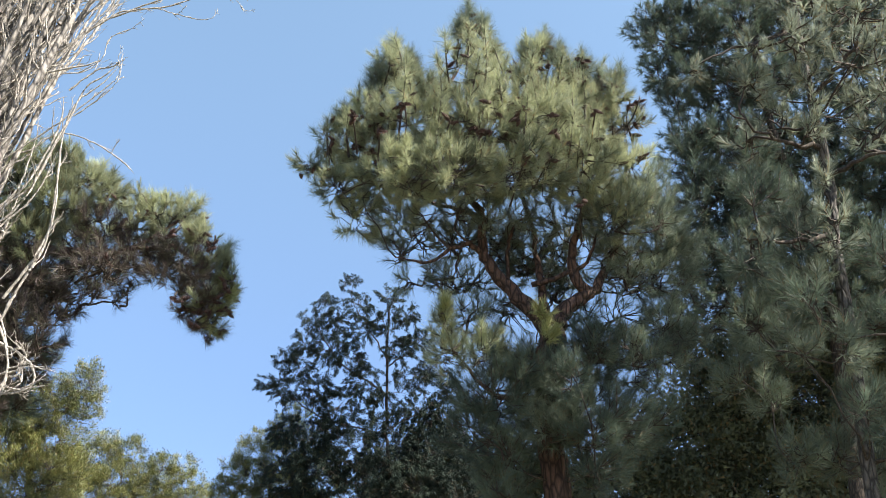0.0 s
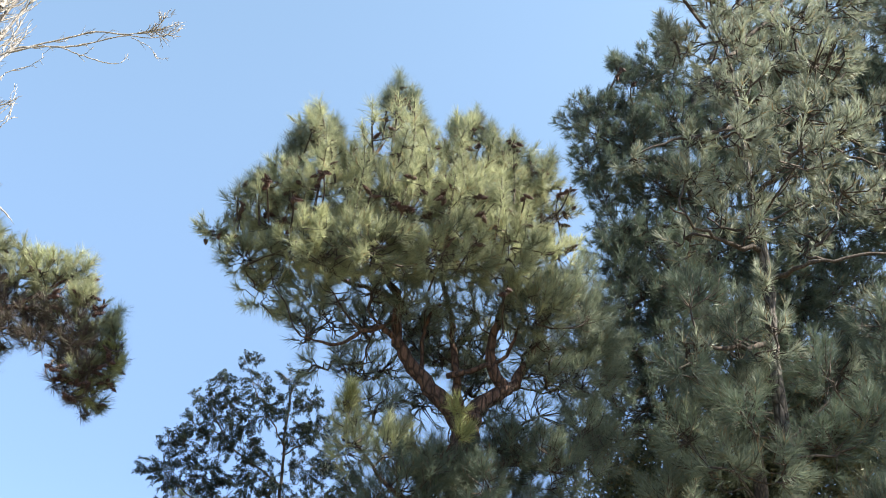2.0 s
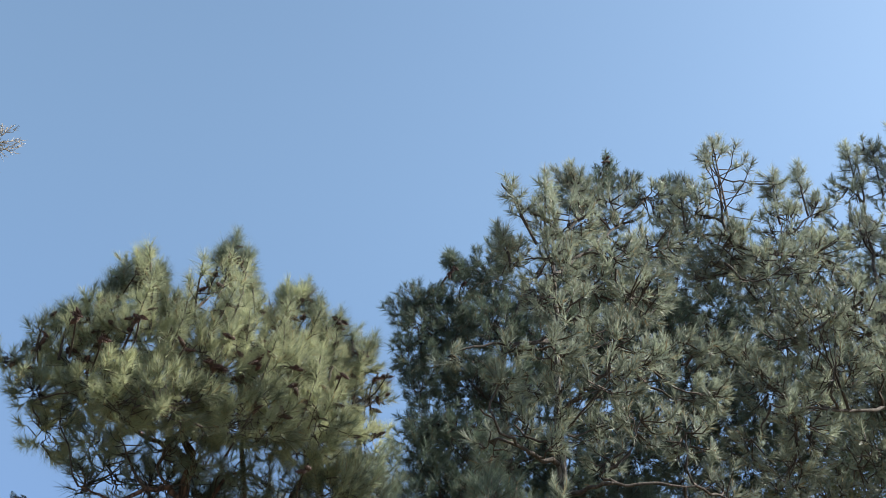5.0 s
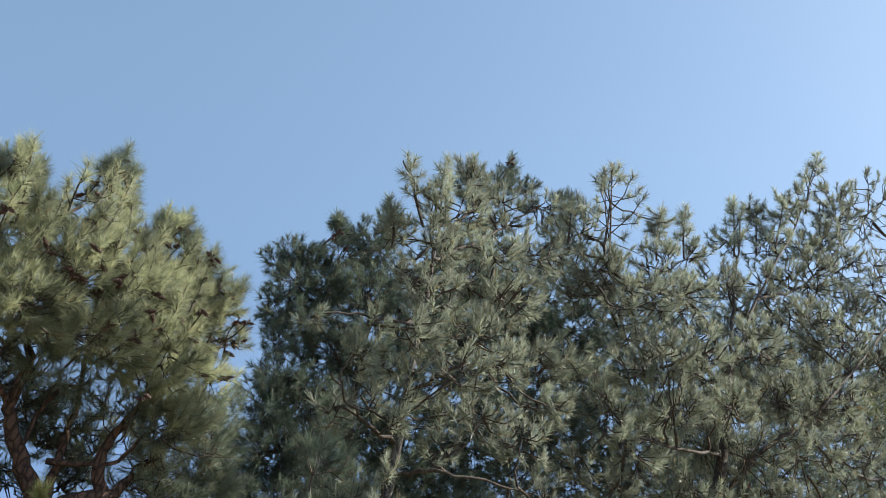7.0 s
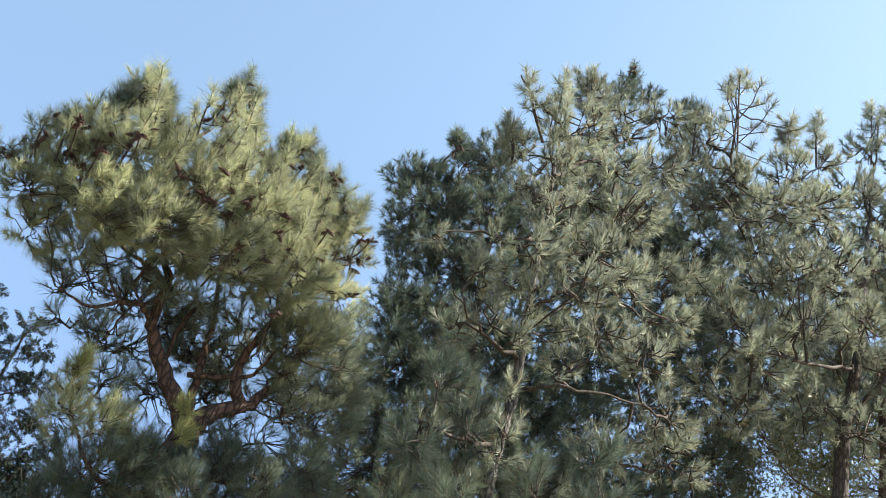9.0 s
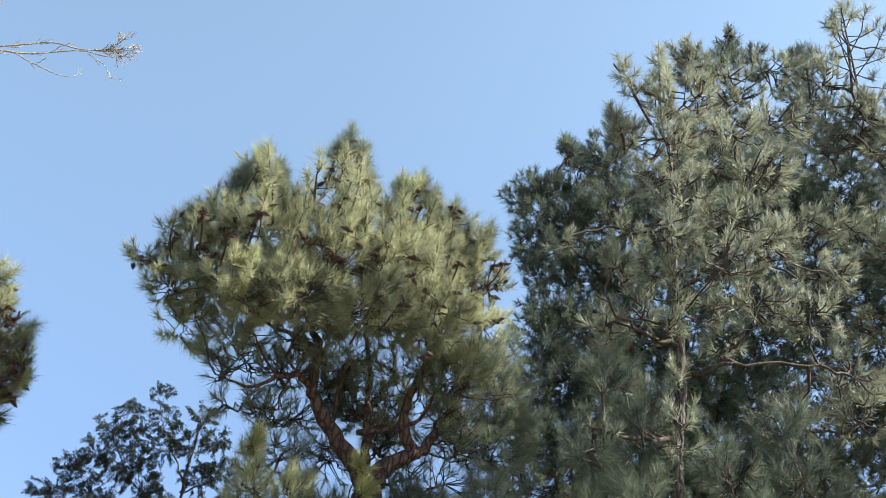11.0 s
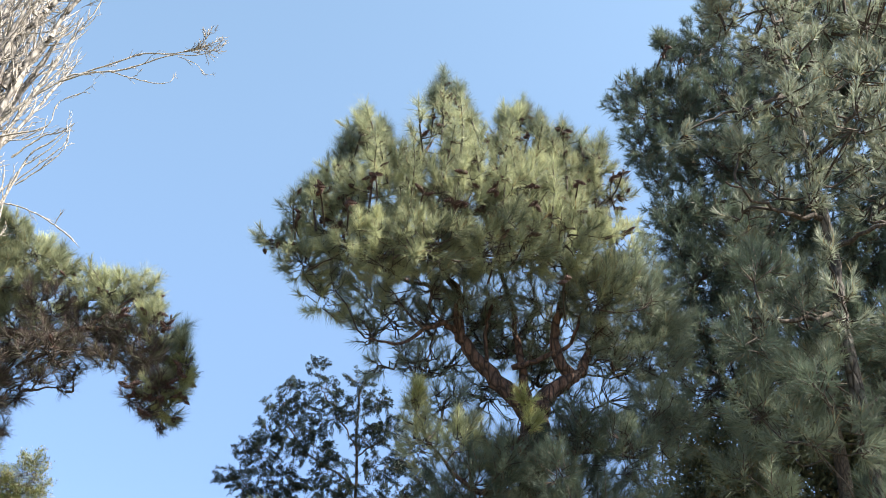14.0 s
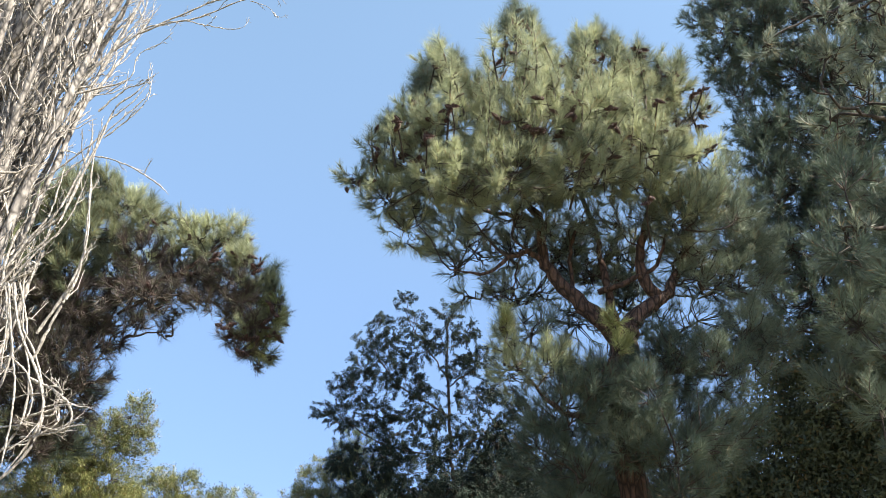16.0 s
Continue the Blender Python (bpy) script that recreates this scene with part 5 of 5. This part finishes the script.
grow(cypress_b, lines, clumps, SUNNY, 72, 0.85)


cypress_c = tree_thing("cypress_tree", (-2.66, 15.5, 0.00), "yellow-green cypress in sunlight behind a dark juniper", "cypress tree", "low cypresses in the sun")
rng = np.random.default_rng(73)
lines = [stem("trunk", ((-2.66, 15.5, 0.00), (-2.62, 15.5, 2.06), (-2.66, 15.5, 4.08)), 0.12, 0.02, BARK_DARK, cypress_c, 24, 14, 0.012, rng)[1]]
clumps = [
    (-2.36, 15.5, 5.08, 0.29), (-2.70, 15.5, 4.78, 0.29), (-3.05, 15.5, 4.49, 0.28), (-2.49, 15.5, 4.41, 0.41), (-3.29, 15.5, 4.18, 0.24), (-2.89, 15.5, 4.14, 0.41),
    (-2.14, 15.5, 4.61, 0.41), (-3.41, 15.5, 3.86, 0.28), (-2.45, 15.5, 3.87, 0.55), (-1.93, 15.5, 4.06, 0.49), (-3.06, 15.5, 3.51, 0.62), (-2.23, 15.5, 3.35, 0.75),
]
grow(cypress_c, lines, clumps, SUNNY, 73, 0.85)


back_a = tree_thing("evergreen_tree", (1.3, 14.5, 0), "shaded evergreen with small glossy leaves behind the pines", "evergreen tree", "dark evergreens behind the pines")
rng = np.random.default_rng(81)
lines = [stem("trunk", ((1.3, 14.5, 0), (1.35, 14.5, 1.998), (1.3, 14.5, 3.91)), 0.12, 0.02, BARK_DARK, back_a, 24, 14, 0.012, rng)[1]]
clumps = [
    (-0.1, 14.5, 4.34, 0.53), (0.42, 14.5, 4.09, 0.62), (1.11, 14.5, 4.01, 0.62), (-0.61, 14.5, 3.9, 0.53), (2.14, 14.5, 4.11, 0.53), (0.76, 14.5, 3.5, 0.79),
    (1.78, 14.5, 3.52, 0.79), (-0.25, 14.5, 3.33, 0.79), (2.94, 14.5, 4.55, 0.45), (2.82, 14.5, 3.86, 0.63), (3.27, 14.5, 4.21, 0.45),
]
grow(back_a, lines, clumps, LEAFY, 81, 0.85)


back_b = tree_thing("evergreen_tree", (4.11, 14, 0), "dark evergreen with small glossy leaves in deep shade", "evergreen tree", "dark evergreens behind the pines")
rng = np.random.default_rng(82)
lines = [stem("trunk", ((4.11, 14, 0), (4.16, 14, 1.8), (4.11, 14, 4.28)), 0.12, 0.02, BARK_DARK, back_b, 24, 14, 0.012, rng)[1]]
clumps = [
    (3.99, 14, 5.86, 0.54), (3.64, 14, 4.88, 0.44), (4.35, 14, 5.15, 0.63), (4.11, 14, 4.38, 0.71), (3.31, 14, 3.87, 0.61), (4.84, 14, 5.7, 0.64),
    (4.92, 14, 4.81, 0.73), (3.87, 14, 3.63, 0.7), (4.73, 14, 3.89, 0.71), (4.22, 14, 3, 0.97), (3.25, 14, 3.06, 0.78),
]
grow(back_b, lines, clumps, LEAFY, 82, 0.85)


back_c = tree_thing("evergreen_tree", (6.08, 13.5, 0), "dense dark evergreen closing the view behind the pines", "evergreen tree", "dark evergreens behind the pines")
rng = np.random.default_rng(83)
lines = [stem("trunk", ((6.08, 13.5, 0), (6.13, 13.5, 1.968), (6.08, 13.5, 4.45)), 0.12, 0.02, BARK_DARK, back_c, 24, 14, 0.012, rng)[1]]
clumps = [
    (5.57, 13.5, 5.91, 0.73), (5.37, 13.5, 5.04, 0.71), (5.42, 13.5, 4.21, 0.71), (6.27, 13.5, 5.48, 0.73), (6.21, 13.5, 4.55, 0.81), (6.74, 13.5, 6.29, 0.66),
    (6.95, 13.5, 5.49, 0.84), (6.92, 13.5, 4.39, 0.92), (5.82, 13.5, 3.58, 0.8), (5, 13.5, 3.41, 0.78), (6.57, 13.5, 3.28, 1.08),
]
grow(back_c, lines, clumps, LEAFY, 83, 0.85)


back_d = tree_thing("evergreen_tree", (12.41, 12.5, 0), "dark evergreen with small leaves behind grey-green pines", "evergreen tree", "dark evergreens behind the pines")
rng = np.random.default_rng(84)
lines = [stem("trunk", ((12.41, 12.5, 0), (12.46, 12.5, 3.354), (12.41, 12.5, 9.48)), 0.12, 0.02, BARK_DARK, back_d, 24, 14, 0.012, rng)[1]]
clumps = [
    (11.94, 12.5, 10.66, 0.89), (11.02, 12.5, 9.99, 0.64), (13.42, 12.5, 11.13, 0.95), (12.07, 12.5, 9.58, 0.88), (10.06, 12.5, 9.21, 0.61), (15.06, 12.5, 11.15, 1.12),
    (8.98, 12.5, 8.3, 0.58), (16.99, 12.5, 12.29, 1.22), (18.81, 12.5, 13.98, 1.62), (20.11, 12.5, 16.84, 1.77), (10.85, 12.5, 8.51, 1.03), (13.57, 12.5, 9.44, 1.26),
    (16.79, 12.5, 10.68, 1.57), (7.35, 12.5, 6.22, 0.74), (8.05, 12.5, 6.53, 0.8), (7.49, 12.5, 5.59, 0.86), (8.39, 12.5, 5.9, 0.98),
]
grow(back_d, lines, clumps, dict(LEAFY, density=75), 84, 0.85)


# stands out of view; added only to keep sun off the low boughs
shade = tree_thing("evergreen_tree", (10, 3.4, 0), "unseen tall evergreen with small leaves, added to shade the pines", "evergreen tree", "dark evergreens behind the pines")
rng = np.random.default_rng(85)
lines = [stem("trunk", ((10, 3.4, 0), (10.05, 3.45, 4), (9.95, 3.35, 9), (10, 3.4, 10)), 0.22, 0.05, BARK_DARK, shade, 24, 14, 0.012, rng)[1]]
clumps = [
    (10, 3.4, 12.00, 0.8), (10.77, 3.82, 11.00, 1.1), (9.23, 3.06, 11.00, 1.1), (10.17, 2.55, 10.40, 1.1), (9.74, 4.42, 10.30, 1.1), (11.28, 3.23, 9.60, 1.2),
    (8.64, 3.82, 9.70, 1.2), (10.51, 4.84, 9.20, 1.2), (9.49, 1.96, 9.10, 1.2), (10, 3.4, 9.40, 1.3), (11.7, 4.08, 8.20, 1.3), (8.3, 2.98, 8.30, 1.3),
    (10.85, 1.87, 8.00, 1.2), (9.15, 5.01, 8.10, 1.2), (10, 3.65, 7.60, 1.4), (11.36, 4.42, 6.80, 1.2), (8.64, 2.38, 6.90, 1.2), (8.72, 4.42, 6.50, 1.1),
    (11.11, 2.38, 6.40, 1.1), (10, 3.4, 6.00, 1.2),
]
grow(shade, lines, clumps, dict(LEAFY, density=9), 85, 0.85)


def twigs(start, way, length, radius, rng):
    """Side twigs, each slightly bowed upwards."""
    n = len(start)
    end = start + way * length[:, None]
    mid = (start + end) / 2 + rng.normal(0, 0.05, (n, 3)) * length[:, None] - np.array((0, 0, 0.06)) * length[:, None]
    third = start + (end - start) * 0.78 + rng.normal(0, 0.03, (n, 3)) * length[:, None]
    return tubes(np.stack([start, mid, third, end], 1), radius[:, None] * (1.0, 0.8, 0.6, 0.35), 4)


def poplar_branch(tree, line, r0, r1, rng, count):
    """A bare branch with its side twigs and their finer twigs."""
    rad = np.linspace(r0, r1, len(line)) * (1 + 0.05 * rng.normal(size=len(line)))
    rad *= np.minimum(1, np.linspace(6, 0, len(line)) + 0.15)
    # knots where old twigs stood
    rad[rng.integers(1, len(line) - 1, len(line) // 4)] *= rng.uniform(1.12, 1.4)
    v0, f0 = tubes([line], [rad], 8)
    along = unit(np.gradient(line, axis=0))
    k = rng.integers(len(line) // 5, len(line), count)
    way = unit(along[k] * 0.9 + rng.normal(0, 0.42, (count, 3)) + np.array((0, 0, 0.25)))
    size = rng.uniform(0.15, 0.6, count) * min(1.0, r0 / 0.02)
    v1, f1 = twigs(line[k], way, size, rad[k] * 0.28 + 0.003, rng)
    m = count * 4
    pick = rng.integers(0, count, m)
    u = rng.uniform(0.25, 0.95, m)
    at = line[k][pick] + way[pick] * (size[pick] * u)[:, None]
    v2, f2 = twigs(at, unit(way[pick] + rng.normal(0, 0.55, (m, 3)) + np.array((0, 0, 0.15))), rng.uniform(0.04, 0.2, m) * min(1.0, r0 / 0.018), np.full(m, 0.0029), rng)
    limb = part("branch", mesh_of("branch", v0, f0, BARK_PALE if r0 > 0.016 else BARK_TWIG, True), tree)
    part("twig_spray", mesh_of("twig_spray", np.concatenate([v1, v2]), np.concatenate([f1, f2 + len(v1)]), BARK_TWIG, True), limb, kind="stuff")


poplar = tree_thing("poplar_tree", (-5.14, 8.1, 0), "leafless columnar poplar with pale upright branches and fine twigs", "poplar tree")
rng = np.random.default_rng(91)
stem("trunk", ((-5.14, 8.1, 0), (-5.14, 8.1, 3), (-5.09, 8.15, 6), (-4.99, 8.2, 10.5)), 0.16, 0.05, BARK_PALE, poplar, 24, 14, 0.01, rng)
poplar_branch(poplar, bend(((-4.96, 8, 5.9), (-4.58, 8, 6.25), (-4.28, 8, 6.8), (-3.51, 8, 7.55), (-3.31, 8, 7.65), (-3.07, 8, 7.76), (-2.74, 8, 7.91), (-2.47, 8, 7.92), (-2.22, 8, 7.98), (-2.01, 8, 8.07)), 40, 0.0025, rng), 0.012, 0.004, rng, 6)
poplar_branch(poplar, bend(((-3.49, 8, 7.55), (-3.23, 8, 7.66), (-2.94, 8, 7.7), (-2.72, 8, 7.79), (-2.44, 8, 7.91), (-2.25, 8, 7.9), (-2.1, 8, 7.94), (-2.01, 8, 7.99)), 40, 0.0025, rng), 0.009, 0.003, rng, 4)
poplar_branch(poplar, bend(((-3.05, 8, 7.69), (-2.84, 8, 7.62), (-2.56, 8, 7.55), (-2.42, 8, 7.57)), 40, 0.0025, rng), 0.006, 0.003, rng, 3)
poplar_branch(poplar, bend(((-2.39, 8, 7.89), (-2.28, 8, 7.84), (-2.19, 8, 7.79), (-2.06, 8, 7.62)), 40, 0.0025, rng), 0.004, 0.002, rng, 3)
# the budded spray at the end of the long side branch
for end in ((-2.0, 8, 8.1), (-2.02, 8.05, 8.0), (-2.1, 7.95, 8.13), (-2.08, 8, 7.92)):
    poplar_branch(poplar, bend(((-2.34, 8, 7.95), (-2.2, 8, 7.99), end), 40, 0.0025, rng), 0.006, 0.003, rng, 12)
poplar_branch(poplar, bend(((-4.1, 8, 7.77), (-3.9, 8, 8.23), (-3.77, 8, 8.46), (-3.59, 8, 8.78), (-3.36, 8, 9.16)), 40, 0.0025, rng), 0.036, 0.016, rng, 25)
poplar_branch(poplar, bend(((-4.02, 8, 7.46), (-3.81, 8, 7.88), (-3.7, 8, 8.05), (-3.6, 8, 8.39), (-3.4, 8, 8.77), (-3.25, 8, 9.19)), 40, 0.0025, rng), 0.032, 0.013, rng, 22)
poplar_branch(poplar, bend(((-3.82, 8, 7.14), (-3.66, 8, 7.54), (-3.47, 8, 8.07), (-3.29, 8, 8.47), (-3.15, 8, 9.08)), 40, 0.0025, rng), 0.014, 0.005, rng, 7)
poplar_branch(poplar, bend(((-3.7, 8, 6.36), (-3.46, 8, 6.58), (-3.33, 8, 6.75), (-3.3, 8, 6.91), (-3.32, 8, 7.04)), 40, 0.0025, rng), 0.007, 0.003, rng, 3)
poplar_branch(poplar, bend(((-3.79, 8, 6.66), (-3.55, 8, 6.9), (-3.4, 8, 6.95), (-3.24, 8, 7.08)), 40, 0.0025, rng), 0.009, 0.004, rng, 4)
poplar_branch(poplar, bend(((-3.74, 8, 6.86), (-3.51, 8, 7.05), (-3.47, 8, 7.29), (-3.26, 8, 7.42), (-3.18, 8, 7.41)), 40, 0.0025, rng), 0.006, 0.003, rng, 3)
poplar_branch(poplar, bend(((-4.06, 8, 4.01), (-3.85, 8, 3.91), (-3.69, 8, 3.79), (-3.63, 8, 3.65), (-3.69, 8, 3.55), (-3.92, 8, 3.54)), 40, 0.0025, rng), 0.013, 0.006, rng, 3)
poplar_branch(poplar, bend(((-4, 8, 3.67), (-3.77, 8, 3.74), (-3.74, 8, 3.86), (-3.82, 8, 3.93), (-3.94, 8, 3.89)), 40, 0.0025, rng), 0.011, 0.006, rng, 3)
poplar_branch(poplar, bend(((-4.05, 8, 3.49), (-3.78, 8, 3.52), (-3.65, 8, 3.57), (-3.49, 8, 3.59)), 40, 0.0025, rng), 0.01, 0.005, rng, 3)
poplar_branch(poplar, bend(((-4.05, 8, 4.16), (-3.89, 8, 4.61), (-3.75, 8, 4.98), (-3.74, 8, 5.6), (-3.77, 8, 6.07)), 40, 0.0025, rng), 0.014, 0.006, rng, 3)
poplar_branch(poplar, bend(((-4.05, 8, 4.41), (-3.83, 8, 4.82), (-3.72, 8, 5.26), (-3.77, 8, 6.01), (-3.71, 8, 6.49), (-3.47, 8, 6.74), (-3.27, 8, 7.06)), 40, 0.0025, rng), 0.013, 0.004, rng, 3)
poplar_branch(poplar, bend(((-4.56, 8, 4.59), (-4.5, 8, 5.38), (-4.3, 8, 6.14), (-4.1, 8, 6.89), (-3.94, 8, 7.41), (-3.79, 8, 8.06)), 40, 0.0025, rng), 0.052, 0.022, rng, 36)
poplar_branch(poplar, bend(((-4.8, 8, 5.03), (-4.74, 8, 6.38), (-4.64, 8, 7.28), (-4.53, 8, 7.96), (-4.47, 8, 8.47)), 40, 0.0025, rng), 0.055, 0.022, rng, 38)
poplar_branch(poplar, bend(((-4.73, 8, 4.92), (-4.68, 8, 6.01), (-4.6, 8, 6.69), (-4.37, 8, 7.4), (-4.17, 8, 8.01), (-4.08, 8, 8.44)), 40, 0.0025, rng), 0.045, 0.02, rng, 31)
poplar_branch(poplar, bend(((-5.02, 8, 5.9), (-4.87, 8, 7.09), (-4.78, 8, 7.7), (-4.72, 8, 8.12), (-4.68, 8, 8.48)), 40, 0.0025, rng), 0.05, 0.025, rng, 35)
poplar_branch(poplar, bend(((-4.63, 8, 5.25), (-4.47, 8, 5.88), (-4.31, 8, 6.42), (-4.22, 8, 7.12), (-4.07, 8, 7.72), (-4.02, 8, 8.29)), 40, 0.0025, rng), 0.032, 0.015, rng, 22)
poplar_branch(poplar, bend(((-4.76, 8, 5.37), (-4.64, 8, 6.25), (-4.5, 8, 7.14), (-4.39, 8, 7.74), (-4.35, 8, 8.39)), 40, 0.0025, rng), 0.036, 0.016, rng, 25)
poplar_branch(poplar, bend(((-4.61, 8, 4.59), (-4.41, 8, 5.18), (-4.09, 8, 5.51), (-3.89, 8, 5.97), (-3.82, 8, 6.27), (-3.82, 8, 6.52)), 40, 0.0025, rng), 0.014, 0.007, rng, 3)
poplar_branch(poplar, bend(((-4.6, 8, 4.48), (-4.31, 8, 5.23), (-3.99, 8, 5.56), (-3.84, 8, 6.03), (-3.74, 8, 6.33), (-3.62, 8, 6.7), (-3.45, 8, 6.85), (-3.27, 8, 7.07)), 40, 0.0025, rng), 0.014, 0.006, rng, 3)
poplar_branch(poplar, bend(((-4.3, 8, 5.87), (-3.97, 8, 6.16), (-3.72, 8, 6.39), (-3.43, 8, 6.69), (-3.32, 8, 6.84), (-3.32, 8, 7.01)), 40, 0.0025, rng), 0.008, 0.003, rng, 3)
poplar_branch(poplar, bend(((-4.21, 8, 6.67), (-3.93, 8, 7.11), (-3.66, 8, 7.49), (-3.49, 8, 7.76), (-3.44, 8, 7.97)), 40, 0.0025, rng), 0.01, 0.004, rng, 5)
poplar_branch(poplar, bend(((-4.12, 8, 6.85), (-3.78, 8, 7.3), (-3.53, 8, 7.62), (-3.41, 8, 8.11)), 40, 0.0025, rng), 0.011, 0.004, rng, 5)
poplar_branch(poplar, bend(((-4.05, 8, 5.98), (-3.8, 8, 6.16), (-3.47, 8, 6.07), (-3.17, 8, 5.88), (-3, 8, 5.72)), 40, 0.0025, rng), 0.006, 0.007, rng, 3)
poplar_branch(poplar, bend(((-4.5, 8, 2.92), (-4.12, 8, 3.19), (-3.92, 8, 3.46), (-3.89, 8, 3.8), (-4.03, 8, 4.21), (-4.25, 8, 4.58), (-4.41, 8, 5.07)), 40, 0.0025, rng), 0.014, 0.007, rng, 3)
poplar_branch(poplar, bend(((-4.54, 8, 3.1), (-4.2, 8, 3.38), (-4.05, 8, 3.66), (-4.06, 8, 4.05), (-4.18, 8, 4.47), (-4.25, 8, 5.01), (-4.21, 8, 5.34)), 40, 0.0025, rng), 0.012, 0.007, rng, 3)
poplar_branch(poplar, bend(((-4.63, 8, 3.58), (-4.24, 8, 3.58), (-3.95, 8, 3.61), (-3.79, 8, 3.55), (-3.66, 8, 3.59)), 40, 0.0025, rng), 0.008, 0.007, rng, 3)
poplar_branch(poplar, bend(((-4.52, 8, 3.29), (-4.11, 8, 3.42), (-3.77, 8, 3.58), (-3.75, 8, 3.75)), 40, 0.0025, rng), 0.008, 0.007, rng, 3)
poplar_branch(poplar, bend(((-4.51, 8, 3.48), (-4.33, 8, 3.86), (-4.25, 8, 4.26), (-4.35, 8, 4.69), (-4.35, 8, 5.18)), 40, 0.0025, rng), 0.013, 0.007, rng, 3)
poplar_branch(poplar, bend(((-4.40, 7.9, 4.84), (-4.24, 7.9, 5.07), (-4.06, 7.9, 5.26), (-3.94, 7.9, 5.48), (-3.85, 7.9, 5.80), (-3.75, 7.9, 6.06), (-3.65, 7.9, 6.36)), 40, 0.002, rng), 0.011, 0.006, rng, 3)
poplar_branch(poplar, bend(((-4.42, 7.9, 4.92), (-4.24, 7.9, 5.24), (-4.07, 7.9, 5.49), (-4.01, 7.9, 5.80), (-3.98, 7.9, 6.07)), 40, 0.002, rng), 0.011, 0.006, rng, 3)
poplar_branch(poplar, bend(((-4.37, 7.9, 4.81), (-4.14, 7.9, 5.12), (-3.96, 7.9, 5.32), (-3.84, 7.9, 5.55), (-3.75, 7.9, 5.90)), 40, 0.002, rng), 0.01, 0.005, rng, 3)
poplar_branch(poplar, bend(((-4.40, 7.9, 4.82), (-4.26, 7.9, 4.90), (-4.14, 7.9, 4.95), (-4.11, 7.9, 5.03), (-4.17, 7.9, 5.06)), 40, 0.002, rng), 0.011, 0.008, rng, 3)
poplar_branch(poplar, bend(((-4.39, 7.9, 4.87), (-4.38, 7.9, 5.14), (-4.30, 7.9, 5.42), (-4.20, 7.9, 5.58), (-4.19, 7.9, 5.81)), 40, 0.002, rng), 0.012, 0.007, rng, 3)
poplar_branch(poplar, bend(((-4.36, 7.9, 4.86), (-4.29, 7.9, 4.54), (-4.27, 7.9, 4.23), (-4.26, 7.9, 4.01)), 40, 0.002, rng), 0.009, 0.006, rng, 3)
poplar_branch(poplar, bend(((-4.28, 7.9, 4.86), (-4.20, 7.9, 4.54), (-4.10, 7.9, 4.30), (-3.95, 7.9, 4.04), (-3.86, 7.9, 3.82), (-3.85, 7.9, 3.60), (-3.96, 7.9, 3.35), (-4.11, 7.9, 3.14)), 40, 0.002, rng), 0.012, 0.009, rng, 3)
poplar_branch(poplar, bend(((-4.23, 7.9, 4.86), (-4.12, 7.9, 4.54), (-4.09, 7.9, 4.35), (-4.16, 7.9, 4.22), (-4.26, 7.9, 4.16)), 40, 0.002, rng), 0.008, 0.006, rng, 3)
poplar_branch(poplar, bend(((-4.15, 7.9, 4.13), (-4.03, 7.9, 4.02), (-3.95, 7.9, 3.82), (-3.96, 7.9, 3.65), (-4.04, 7.9, 3.59)), 40, 0.002, rng), 0.009, 0.006, rng, 3)
poplar_branch(poplar, bend(((-4.33, 7.9, 4.86), (-4.19, 7.9, 4.23), (-4.12, 7.9, 3.93), (-4.10, 7.9, 3.63), (-4.11, 7.9, 3.40), (-4.12, 7.9, 3.22)), 40, 0.002, rng), 0.01, 0.008, rng, 3)
poplar_branch(poplar, bend(((-3.87, 7.9, 3.82), (-3.83, 7.9, 3.81), (-3.82, 7.9, 3.85)), 40, 0.002, rng), 0.008, 0.005, rng, 3)
poplar_branch(poplar, bend(((-3.84, 7.9, 3.71), (-3.75, 7.9, 3.74), (-3.72, 7.9, 3.78)), 40, 0.002, rng), 0.009, 0.005, rng, 3)
poplar_branch(poplar, bend(((-3.82, 7.9, 3.64), (-3.75, 7.9, 3.65), (-3.73, 7.9, 3.71)), 40, 0.002, rng), 0.008, 0.005, rng, 3)
for _ in range(84):
    z1, rise, turn = rng.uniform(5.3, 10.8), rng.uniform(2.4, 4.4), rng.uniform(-1.5, 1.5)
    z0 = max(1.5, z1 - rise)
    rise, out = z1 - z0, (0.85 + 0.26 * (z1 - 5.2)) * rng.uniform(0.15, 1.0)
    a = np.array((-5.14, 8.1, z0))
    side = np.array((math.cos(turn), math.sin(turn), 0))
    points = [a, a + side * out * 0.34 + (0, 0, rise * 0.28), a + side * out * 0.7 + (0, 0, rise * 0.66), a + side * out + (0, 0, rise)]
    poplar_branch(poplar, bend(points, 40, 0.004, rng), 0.022 + 0.05 * rng.random() ** 1.3, 0.011, rng, 19)
